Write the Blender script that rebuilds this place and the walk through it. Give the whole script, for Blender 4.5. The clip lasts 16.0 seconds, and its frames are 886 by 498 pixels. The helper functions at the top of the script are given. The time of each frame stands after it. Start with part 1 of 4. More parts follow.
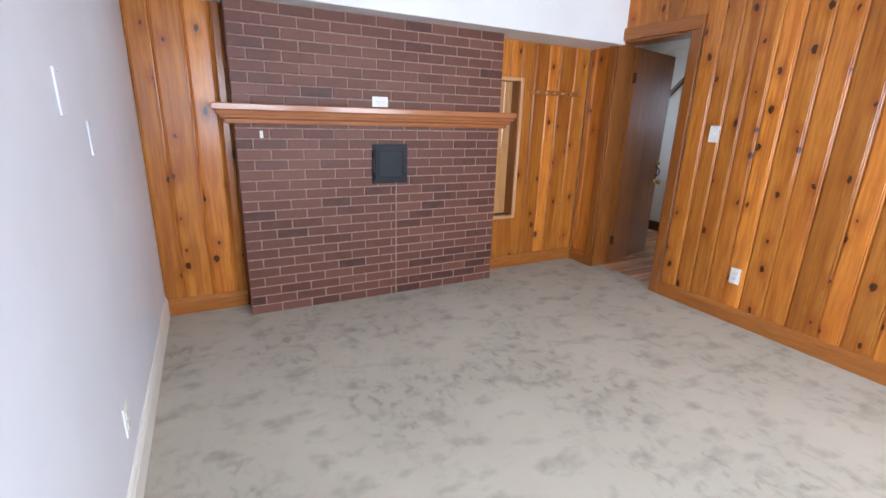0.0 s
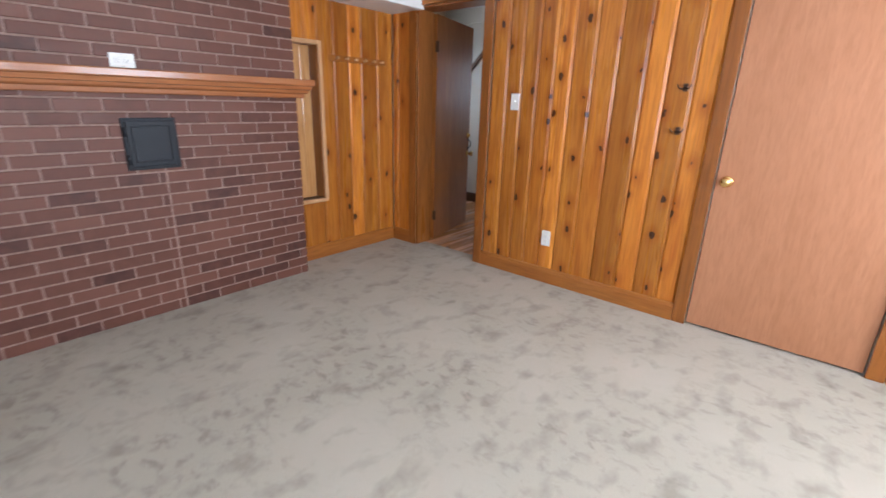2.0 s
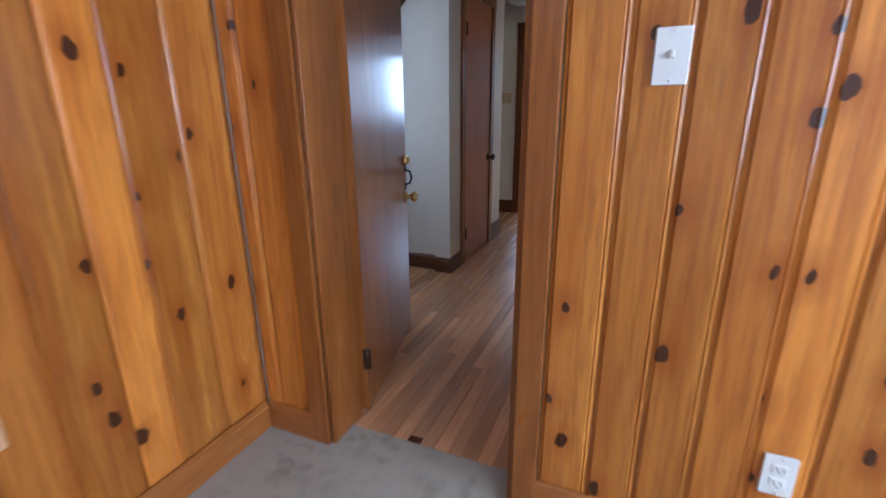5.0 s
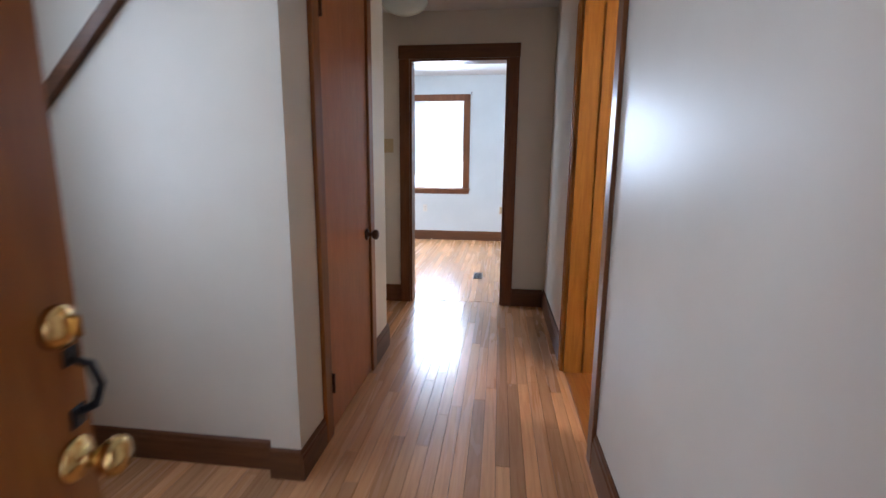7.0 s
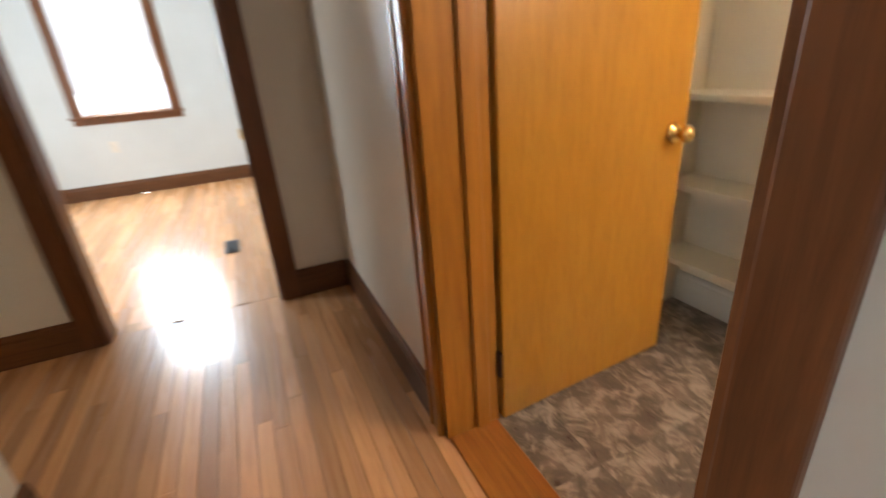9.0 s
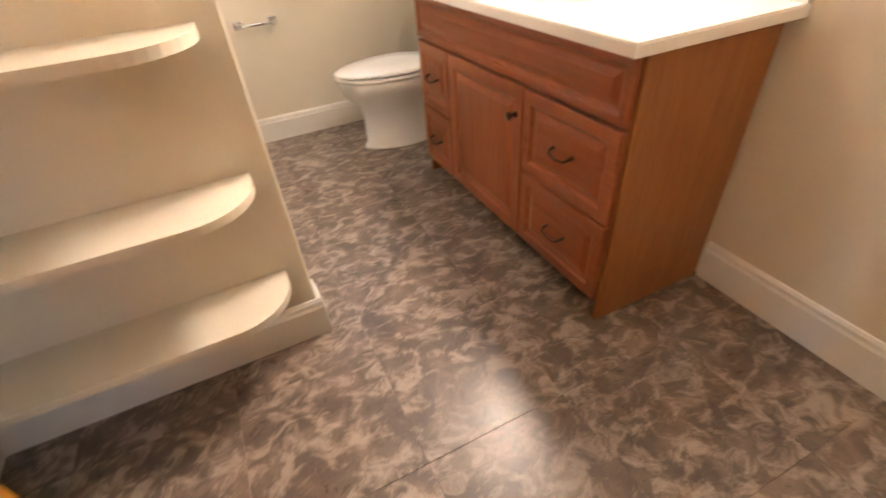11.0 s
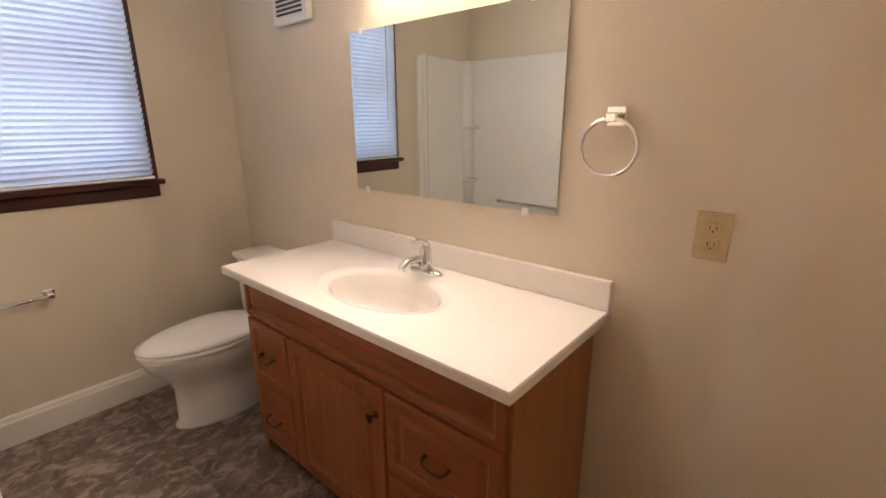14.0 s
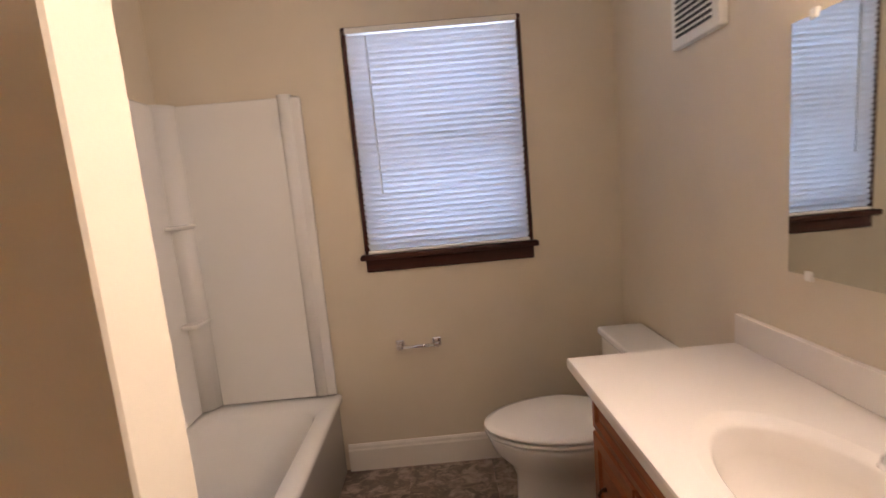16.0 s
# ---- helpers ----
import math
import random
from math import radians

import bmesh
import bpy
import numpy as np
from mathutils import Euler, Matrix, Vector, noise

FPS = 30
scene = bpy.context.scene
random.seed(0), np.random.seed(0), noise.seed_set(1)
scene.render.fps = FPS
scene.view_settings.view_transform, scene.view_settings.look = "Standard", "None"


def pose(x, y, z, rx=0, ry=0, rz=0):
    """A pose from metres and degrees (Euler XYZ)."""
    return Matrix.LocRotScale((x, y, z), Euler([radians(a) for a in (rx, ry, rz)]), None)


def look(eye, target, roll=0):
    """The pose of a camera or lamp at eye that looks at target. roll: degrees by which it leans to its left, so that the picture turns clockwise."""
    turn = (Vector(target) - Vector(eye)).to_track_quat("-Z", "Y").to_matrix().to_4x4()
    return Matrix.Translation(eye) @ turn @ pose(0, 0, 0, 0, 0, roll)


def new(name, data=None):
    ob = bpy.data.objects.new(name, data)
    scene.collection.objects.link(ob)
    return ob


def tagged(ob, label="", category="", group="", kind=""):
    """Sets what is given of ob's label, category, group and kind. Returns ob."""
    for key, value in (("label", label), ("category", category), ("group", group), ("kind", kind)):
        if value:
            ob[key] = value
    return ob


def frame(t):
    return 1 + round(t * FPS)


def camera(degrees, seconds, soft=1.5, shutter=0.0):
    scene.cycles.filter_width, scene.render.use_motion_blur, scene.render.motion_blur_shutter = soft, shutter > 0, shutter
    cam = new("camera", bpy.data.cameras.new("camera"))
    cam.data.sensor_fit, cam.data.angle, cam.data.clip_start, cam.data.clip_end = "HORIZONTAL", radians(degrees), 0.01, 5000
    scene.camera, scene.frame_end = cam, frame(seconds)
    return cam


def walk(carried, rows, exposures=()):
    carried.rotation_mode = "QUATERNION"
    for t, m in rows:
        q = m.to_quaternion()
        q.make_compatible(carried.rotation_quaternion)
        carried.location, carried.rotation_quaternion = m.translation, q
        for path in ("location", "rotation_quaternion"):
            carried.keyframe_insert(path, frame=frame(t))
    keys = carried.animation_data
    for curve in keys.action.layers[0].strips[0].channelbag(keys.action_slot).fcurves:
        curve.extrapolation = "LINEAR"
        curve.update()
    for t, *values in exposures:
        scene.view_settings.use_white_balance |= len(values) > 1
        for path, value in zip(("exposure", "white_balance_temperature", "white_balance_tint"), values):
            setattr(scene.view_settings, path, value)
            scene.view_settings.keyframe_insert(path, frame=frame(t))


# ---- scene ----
cam = camera(89.2, 16.0, shutter=0.4)
PATH = [
    (0, (-3.275, -3.365, 1.371), (-2.382, -1.667, 0.805), 1.8),
    (0.5, (-3.268, -3.39, 1.382), (-2.41, -1.667, 0.837), 0.6),
    (1, (-3.222, -3.37, 1.346), (-2.223, -1.727, 0.797), 1.0),
    (1.5, (-3.131, -3.311, 1.318), (-1.905, -1.841, 0.737), 0.7),
    (2, (-2.981, -3.152, 1.29), (-1.529, -1.924, 0.67), 1.6),
    (2.5, (-2.886, -2.8, 1.311), (-1.315, -1.733, 0.684), -2.0),
    (3, (-2.646, -2.428, 1.299), (-1.045, -1.415, 0.658), -1.9),
    (3.5, (-2.342, -2.075, 1.305), (-0.726, -1.084, 0.666), -1.1),
    (3.7, (-2.216, -1.928, 1.305), (-0.58, -0.971, 0.666), -0.7),
    (5.8, (-0.492, -0.942, 1.126), (1.378, -0.425, 0.642), 0.7),
    (6, (-0.348, -0.855, 1.121), (1.554, -0.439, 0.661), 1.4),
    (6.5, (0.008, -0.715, 1.149), (1.949, -0.475, 0.733), 1.3),
    (7, (0.441, -0.708, 1.173), (2.395, -0.468, 0.818), 0.5),
    (7.5, (0.873, -0.655, 1.17), (2.829, -0.42, 0.826), 0.5),
    (8, (1.267, -0.649, 1.183), (3.224, -0.433, 0.83), -0.8),
    (8.5, (1.659, -0.684, 1.177), (3.614, -0.715, 0.755), -3.0),
    (9, (1.958, -0.72, 1.099), (3.662, -1.436, 0.334), -4.4),
    (9.5, (2.222, -0.885, 1.03), (3.555, -2.03, 0.075), -9.0),
    (10, (2.354, -1.114, 1.044), (3.105, -2.551, -0.153), -8.4),
    (10.2, (2.382, -1.165, 1.041), (2.807, -2.697, -0.198), -8.7),
    (12.3, (2.423, -1.487, 1.243), (1.115, -2.712, 0.357), 1.2),
    (12.5, (2.425, -1.491, 1.262), (1.086, -2.732, 0.445), 1.0),
    (13, (2.424, -1.491, 1.309), (1.024, -2.761, 0.654), 1.0),
    (13.5, (2.4, -1.513, 1.345), (0.97, -2.781, 0.753), -0.6),
    (14, (2.356, -1.592, 1.369), (0.897, -2.844, 0.819), -0.3),
    (14.5, (2.277, -1.694, 1.374), (0.931, -3.08, 0.856), -4.5),
    (15, (2.231, -1.82, 1.38), (1.304, -3.539, 0.947), -8.3),
    (15.5, (2.152, -1.9, 1.381), (1.758, -3.836, 1.072), -9.4),
    (16, (2.035, -1.991, 1.385), (2.011, -3.973, 1.115), -5.1),
]
walk(cam, [(t, look(eye, target, roll)) for t, eye, target, roll in PATH],
     [(0, 0.3, 5800, 11), (1, 0.38, 6200, 11), (2, 0.22, 5900, 11), (3.5, 0.4, 5400, 8), (6, 0.35, 5000, 12), (6.5, 0.8, 5400, 12), (7, 0.85, 5700, 13), (8, 1.3, 5900, 12), (8.5, 1.4, 6700, 11), (9, 1.05, 6900, 10), (9.5, 1.6, 7200, 10), (10, 1.7, 6900, 12), (12.5, 0.6, 6400, 17), (14.5, 0.15, 6700, 22), (16, -0.12, 6900, 26)])

# ---- world and light ----
world = bpy.data.worlds.new("sky")
scene.world = world
world.use_nodes = True
wn = world.node_tree.nodes
sky = wn.new("ShaderNodeTexSky")
sky.sky_type, sky.sun_disc, sky.sun_elevation, sky.sun_rotation = "NISHITA", False, radians(40), radians(160)
world.node_tree.links.new(sky.outputs[0], wn["Background"].inputs[0])
wn["Background"].inputs[1].default_value = 0.12


def area(name, m, w, h, power, color):
    d = bpy.data.lights.new(name, "AREA")
    d.shape, d.size, d.size_y, d.energy, d.color = "RECTANGLE", w, h, power, color
    ob = new(name, d)
    ob.matrix_world = m
    return ob


area("window_light", look((-2.7, -4.72, 1.45), (-2.5, 0, 0.9)), 1.2, 1.2, 58, (0.90, 0.95, 1.0))
area("window_light", look((-0.9, -4.72, 1.45), (-1.1, 0, 0.9)), 1.2, 1.2, 58, (0.90, 0.95, 1.0))
area("window_light", look((7.72, 0.275, 1.53), (4.0, 0.0, 0.6)), 0.75, 1.3, 50, (0.74, 0.87, 1.0))
# Extra bedroom light, at a side window added out of view.
area("window_light", look((5.4, 1.72, 1.4), (5.6, -1.0, 0.7)), 1.1, 1.2, 24, (0.74, 0.87, 1.0))
area("window_light", look((1.97, -4.3, 1.6), (2.0, -2.0, 1.3)), 0.72, 1.0, 20, (0.55, 0.76, 1.0))
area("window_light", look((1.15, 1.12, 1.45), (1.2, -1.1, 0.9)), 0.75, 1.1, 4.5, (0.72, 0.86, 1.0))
area("vanity_lamp", look((1.27, -2.66, 1.84), (2.7, -2.1, 1.5)), 0.62, 0.08, 29, (1.0, 0.85, 0.68))


# ---- materials ----
def mat(name, base, rough=0.5, metal=0.0, spec=0.5):
    m = bpy.data.materials.new(name)
    m.use_nodes = True
    b = m.node_tree.nodes["Principled BSDF"]
    b.inputs["Base Color"].default_value = (*base, 1)
    b.inputs["Roughness"].default_value = rough
    b.inputs["Metallic"].default_value = metal
    b.inputs["Specular IOR Level"].default_value = spec
    return m


class Nodes:
    """Short-hand for building one material's nodes."""

    def __init__(self, m):
        self.m, self.t = m, m.node_tree
        self.bsdf = self.t.nodes["Principled BSDF"]

    def add(self, kind, **inputs):
        n = self.t.nodes.new(kind)
        for k, v in inputs.items():
            self.set(n, k.replace("_", " "), v)
        return n

    def set(self, n, k, v):
        s = n.inputs[int(k[1:])] if k[0] == "i" and k[1:].isdigit() else n.inputs[k]
        if isinstance(v, bpy.types.NodeSocket):
            self.t.links.new(v, s)
        else:
            s.default_value = v

    def coords(self, scale=(1, 1, 1), shift=None):
        c = self.add("ShaderNodeNewGeometry").outputs["Position"]
        if shift is not None:
            a = self.add("ShaderNodeVectorMath", i0=c, i1=shift)
            c = a.outputs[0]
        mp = self.add("ShaderNodeMapping", Vector=c, Scale=scale)
        return mp.outputs[0]

    def rand(self):
        return self.add("ShaderNodeObjectInfo").outputs["Random"]

    def noise(self, vec, scale, detail=4, rough=0.55, dist=0.0):
        n = self.add("ShaderNodeTexNoise", Vector=vec, Scale=scale, Detail=detail, Roughness=rough, Distortion=dist)
        return n.outputs["Fac"]

    def ramp(self, fac, stops):
        n = self.add("ShaderNodeValToRGB", Fac=fac)
        e = n.color_ramp.elements
        while len(e) < len(stops):
            e.new(0.5)
        for el, (p, c) in zip(e, stops):
            el.position, el.color = p, (c, c, c, 1) if isinstance(c, (int, float)) else (*c, 1)
        return n.outputs["Color"]

    def mix(self, fac, a, b, mode="MIX"):
        n = self.t.nodes.new("ShaderNodeMix")
        n.data_type, n.blend_type = "RGBA", mode
        for i, v in ((0, fac), (6, a), (7, b)):
            if isinstance(v, bpy.types.NodeSocket):
                self.t.links.new(v, n.inputs[i])
            else:
                n.inputs[i].default_value = v if i == 0 else (*v, 1)
        return n.outputs[2]

    def math(self, op, a, b=0.0):
        n = self.t.nodes.new("ShaderNodeMath")
        n.operation = op
        for i, v in ((0, a), (1, b)):
            if isinstance(v, bpy.types.NodeSocket):
                self.t.links.new(v, n.inputs[i])
            else:
                n.inputs[i].default_value = v
        return n.outputs[0]

    def bump(self, h, strength, dist=0.01):
        n = self.add("ShaderNodeBump", Height=h, Strength=strength, Distance=dist)
        self.set(self.bsdf, "Normal", n.outputs[0])

    def color(self, c):
        self.set(self.bsdf, "Base Color", c)

    def rough(self, r):
        self.set(self.bsdf, "Roughness", r)


def wood(name, light, mid, dark, axis, rough=0.3, knots=0.0, stretch=14, vary=0.25, coat=0.0):
    """Varnished wood with its grain along an axis (0, 1, 2), with optional knots."""
    m = mat(name, mid, rough, 0.0, 0.32)
    n = Nodes(m)
    r = n.rand()
    sh = n.add("ShaderNodeCombineXYZ", X=n.math("MULTIPLY", r, 17.0), Y=n.math("MULTIPLY", r, 31.0), Z=n.math("MULTIPLY", r, 53.0)).outputs[0]
    s = [1.0, 1.0, 1.0]
    s[axis] = 1.0 / stretch
    vec = n.coords(s, sh)
    broad = n.noise(vec, 9, 3, 0.5, 1.5)
    fine = n.noise(vec, 60, 5, 0.65, 0.4)
    c = n.mix(n.ramp(broad, [(0.3, 0.0), (0.72, 1.0)]), light, mid)
    c = n.mix(n.math("MULTIPLY", n.ramp(fine, [(0.42, 0.0), (0.75, 1.0)]), 0.6), c, dark)
    tone = n.add("ShaderNodeHueSaturation", Saturation=1.0, Value=n.math("ADD", 1.0 - vary / 2, n.math("MULTIPLY", r, vary)), Color=c)
    c = tone.outputs[0]
    if knots:
        p = n.add("ShaderNodeSeparateXYZ", Vector=n.coords((1, 1, 1), sh))
        kv = n.add("ShaderNodeCombineXYZ", X=n.math("ADD", p.outputs[0], p.outputs[1]), Y=n.math("MULTIPLY", p.outputs[2], 0.62)).outputs[0]
        wob = n.add("ShaderNodeTexNoise", Vector=n.coords((1, 1, 1), sh), Scale=26.0, Detail=2.0).outputs["Color"]
        kv = n.add("ShaderNodeVectorMath", i0=kv, i1=n.mix(1.0, wob, (0.022, 0.022, 0.022), "MULTIPLY")).outputs[0]
        v = n.add("ShaderNodeTexVoronoi", Vector=kv, Scale=knots, Randomness=1.0)
        v.voronoi_dimensions = "2D"
        d = v.outputs["Distance"]
        pick = n.math("GREATER_THAN", n.add("ShaderNodeSeparateColor", Color=v.outputs["Color"]).outputs[0], 0.42)
        size = n.math("ADD", 0.032, n.math("MULTIPLY", n.add("ShaderNodeSeparateColor", Color=v.outputs["Color"]).outputs[1], 0.075))
        core = n.math("MULTIPLY", n.math("LESS_THAN", d, size), pick)
        halo = n.math("MULTIPLY", n.ramp(d, [(0.05, 1.0), (0.34, 0.0)]), pick)
        c = n.mix(n.math("MULTIPLY", halo, 0.55), c, (mid[0] * 0.62, mid[1] * 0.42, mid[2] * 0.3))
        c = n.mix(n.math("MULTIPLY", core, 0.92), c, (0.035, 0.012, 0.006))
    n.color(c)
    n.rough(n.math("ADD", rough - 0.03, n.math("MULTIPLY", broad, 0.08)))
    n.bump(fine, 0.05, 0.001)
    if coat:
        n.set(n.bsdf, "Coat Weight", coat)
        n.set(n.bsdf, "Coat Roughness", 0.12)
    return m


def paint(name, base, rough=0.5, spec=0.4, amount=0.05, relief=0.05):
    m = mat(name, base, rough, 0, spec)
    n = Nodes(m)
    v = n.coords()
    a, b = n.noise(v, 1.3, 4), n.noise(v, 140, 3)
    dark = tuple(x * (1 - 2.2 * amount) for x in base)
    c = n.mix(n.ramp(a, [(0.35, 0.0), (0.75, 1.0)]), base, dark)
    n.color(c)
    n.rough(n.math("ADD", rough - 0.05, n.math("MULTIPLY", a, 0.1)))
    n.bump(b, relief, 0.004)
    return m


PINE_V = wood("knotty_pine", (0.60, 0.235, 0.036), (0.40, 0.117, 0.013), (0.17, 0.034, 0.005), 2, 0.27, 6.2, 16, 0.6, 0.14)
PINE_Y = wood("pine_trim", (0.40, 0.15, 0.03), (0.31, 0.10, 0.018), (0.16, 0.045, 0.01), 1, 0.3, 0, 14, 0.1, 0.2)
PINE_X = wood("pine_trim_long", (0.40, 0.15, 0.03), (0.31, 0.10, 0.018), (0.16, 0.045, 0.01), 0, 0.3, 0, 14, 0.1, 0.2)
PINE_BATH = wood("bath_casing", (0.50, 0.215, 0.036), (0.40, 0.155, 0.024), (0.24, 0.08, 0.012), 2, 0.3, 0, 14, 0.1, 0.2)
PINE_Z = wood("pine_casing", (0.33, 0.115, 0.022), (0.24, 0.075, 0.013), (0.11, 0.03, 0.006), 2, 0.28, 0, 14, 0.1, 0.3)
DARK_X = wood("stained_trim", (0.16, 0.065, 0.025), (0.11, 0.042, 0.016), (0.05, 0.018, 0.008), 0, 0.35, 0, 14, 0.1)
DARK_Y = wood("stained_trim_cross", (0.16, 0.065, 0.025), (0.11, 0.042, 0.016), (0.05, 0.018, 0.008), 1, 0.35, 0, 14, 0.1)
# Real dark stain, and painted shade on the bath casing's latch side.
DARK_Z = wood("stained_and_shaded_casing", (0.22, 0.085, 0.033), (0.15, 0.055, 0.02), (0.06, 0.022, 0.01), 2, 0.32, 0, 14, 0.1)
MAHOGANY = wood("dark_window_trim", (0.06, 0.016, 0.010), (0.04, 0.010, 0.007), (0.015, 0.005, 0.004), 0, 0.35, 0, 14, 0.1)
SLAB = wood("flush_door_veneer", (0.45, 0.205, 0.105), (0.40, 0.175, 0.085), (0.32, 0.13, 0.06), 2, 0.38, 0, 6, 0.06)
SLAB_OLD = wood("aged_door_veneer", (0.35, 0.125, 0.026), (0.28, 0.09, 0.017), (0.19, 0.055, 0.010), 2, 0.3, 0, 8, 0.06, 0.35)
SLAB_BATH = wood("maple_door_veneer", (0.46, 0.215, 0.03), (0.41, 0.18, 0.023), (0.33, 0.135, 0.016), 2, 0.3, 0, 6, 0.06)
SLAB_CLOSET = wood("closet_door_veneer", (0.54, 0.215, 0.085), (0.48, 0.18, 0.068), (0.39, 0.14, 0.05), 2, 0.36, 0, 5, 0.06)
OAK = wood("strip_oak", (0.70, 0.38, 0.185), (0.61, 0.30, 0.135), (0.44, 0.19, 0.075), 0, 0.26, 0, 18, 0.55, 0.2)
CHERRY_Z = wood("cherry_cabinet", (0.34, 0.108, 0.036), (0.28, 0.083, 0.026), (0.18, 0.048, 0.014), 2, 0.36, 0, 12, 0.08)
CHERRY_Y = wood("cherry_cabinet_cross", (0.34, 0.108, 0.036), (0.28, 0.083, 0.026), (0.18, 0.048, 0.014), 1, 0.36, 0, 12, 0.08)
CHERRY_SIDE = wood("cherry_end_panel", (0.34, 0.135, 0.04), (0.29, 0.108, 0.03), (0.2, 0.07, 0.02), 2, 0.34, 0, 10, 0.05)
MANTEL = wood("mantel_oak", (0.42, 0.17, 0.065), (0.34, 0.125, 0.045), (0.2, 0.06, 0.02), 0, 0.22, 0, 16, 0.06, 0.3)
BLOND = wood("blond_frame", (0.62, 0.38, 0.20), (0.55, 0.31, 0.15), (0.42, 0.2, 0.09), 2, 0.3, 0, 14, 0.1)
WHITE_WALL = paint("white_wall_paint", (0.71, 0.73, 0.78), 0.45)
HALL_WALL = paint("hall_wall_paint", (0.76, 0.70, 0.60), 0.40, 0.4)
BED_WALL = paint("bedroom_wall_paint", (0.70, 0.76, 0.78), 0.5)
BATH_WALL = paint("bath_wall_paint", (0.72, 0.64, 0.51), 0.42)
SHELF_WHITE = paint("shelf_paint", (0.78, 0.72, 0.60), 0.35)
CEIL = paint("ceiling_paint", (0.82, 0.82, 0.81), 0.6)
BASE_WHITE = paint("white_trim_paint", (0.80, 0.77, 0.71), 0.32)
ACRYLIC = paint("white_acrylic", (0.82, 0.81, 0.78), 0.12, 0.5, 0.02, 0.0)
PORCELAIN = paint("porcelain", (0.84, 0.82, 0.78), 0.1, 0.5, 0.01, 0.0)
MARBLE = paint("cultured_marble", (0.86, 0.82, 0.77), 0.16, 0.5, 0.02, 0.0)
IVORY = paint("ivory_plastic", (0.58, 0.45, 0.26), 0.35, 0.5, 0.03, 0.0)
WHITE_PLASTIC = paint("white_plastic", (0.80, 0.79, 0.74), 0.35, 0.5, 0.03, 0.0)
CHROME = mat("chrome", (0.82, 0.82, 0.83), 0.08, 1.0)
BRASS = mat("brass", (0.80, 0.56, 0.22), 0.2, 1.0)
BRONZE = mat("dark_bronze", (0.10, 0.055, 0.035), 0.38, 0.9)
IRON = paint("black_cast_iron", (0.014, 0.018, 0.024), 0.42, 0.25, 0.2, 0.3)
SLOT = mat("socket_slot", (0.02, 0.02, 0.02), 0.5)
MIRROR = mat("mirror_silver", (0.68, 0.71, 0.69), 0.015, 1.0)
GLASS = mat("window_glass", (0.95, 0.97, 1.0), 0.02)
GLASS.node_tree.nodes["Principled BSDF"].inputs["Transmission Weight"].default_value = 1.0
LAMP_GLASS = mat("milk_glass_shade", (0.62, 0.74, 0.72), 0.2)


def carpet():
    m = mat("plush_carpet", (0.4, 0.35, 0.28), 0.95, 0, 0.1)
    n = Nodes(m)
    v = n.coords()
    big = n.noise(v, 1.6, 3, 0.5)
    tracks = n.noise(n.coords((1.0, 1.4, 1)), 5.6, 3, 0.55, 0.15)
    fibre = n.noise(v, 420, 2)
    scuff = n.noise(n.coords((1.5, 1.0, 1)), 11.0, 4, 0.6, 0.3)
    c = n.mix(n.ramp(big, [(0.3, 0.0), (0.7, 1.0)]), (0.50, 0.455, 0.375), (0.42, 0.385, 0.315))
    c = n.mix(n.math("MULTIPLY", n.ramp(tracks, [(0.52, 0.0), (0.72, 1.0)]), 0.6), c, (0.24, 0.215, 0.172))
    c = n.mix(n.math("MULTIPLY", n.math("MULTIPLY", n.ramp(scuff, [(0.52, 0.0), (0.66, 1.0)]), n.ramp(big, [(0.42, 0.0), (0.6, 1.0)])), 0.6), c, (0.23, 0.205, 0.165))
    c = n.mix(n.math("MULTIPLY", n.ramp(fibre, [(0.35, 1.0), (0.6, 0.0)]), 0.3), c, (0.3, 0.26, 0.2))
    n.color(c)
    n.bump(n.math("ADD", fibre, n.math("MULTIPLY", tracks, -1.5)), 0.5, 0.006)
    return m


def brick_mat():
    m = mat("glazed_brick", (0.14, 0.06, 0.045), 0.5, 0.0, 0.3)
    n = Nodes(m)
    r = n.rand()
    v = n.coords()
    a, b = n.noise(v, 14, 5, 0.6), n.noise(v, 160, 4, 0.6)
    c = n.ramp(r, [(0.0, (0.060, 0.024, 0.018)), (0.22, (0.108, 0.041, 0.026)), (0.7, (0.135, 0.053, 0.035)), (1.0, (0.165, 0.070, 0.047))])
    c = n.mix(n.math("MULTIPLY", n.ramp(a, [(0.4, 0.0), (0.8, 1.0)]), 0.5), c, (0.19, 0.075, 0.055))
    c = n.mix(n.math("MULTIPLY", n.ramp(b, [(0.55, 0.0), (0.8, 1.0)]), 0.35), c, (0.05, 0.022, 0.018))
    n.color(c)
    n.rough(n.ramp(a, [(0.3, 0.38), (0.8, 0.62)]))
    n.bump(b, 0.25, 0.004)
    return m


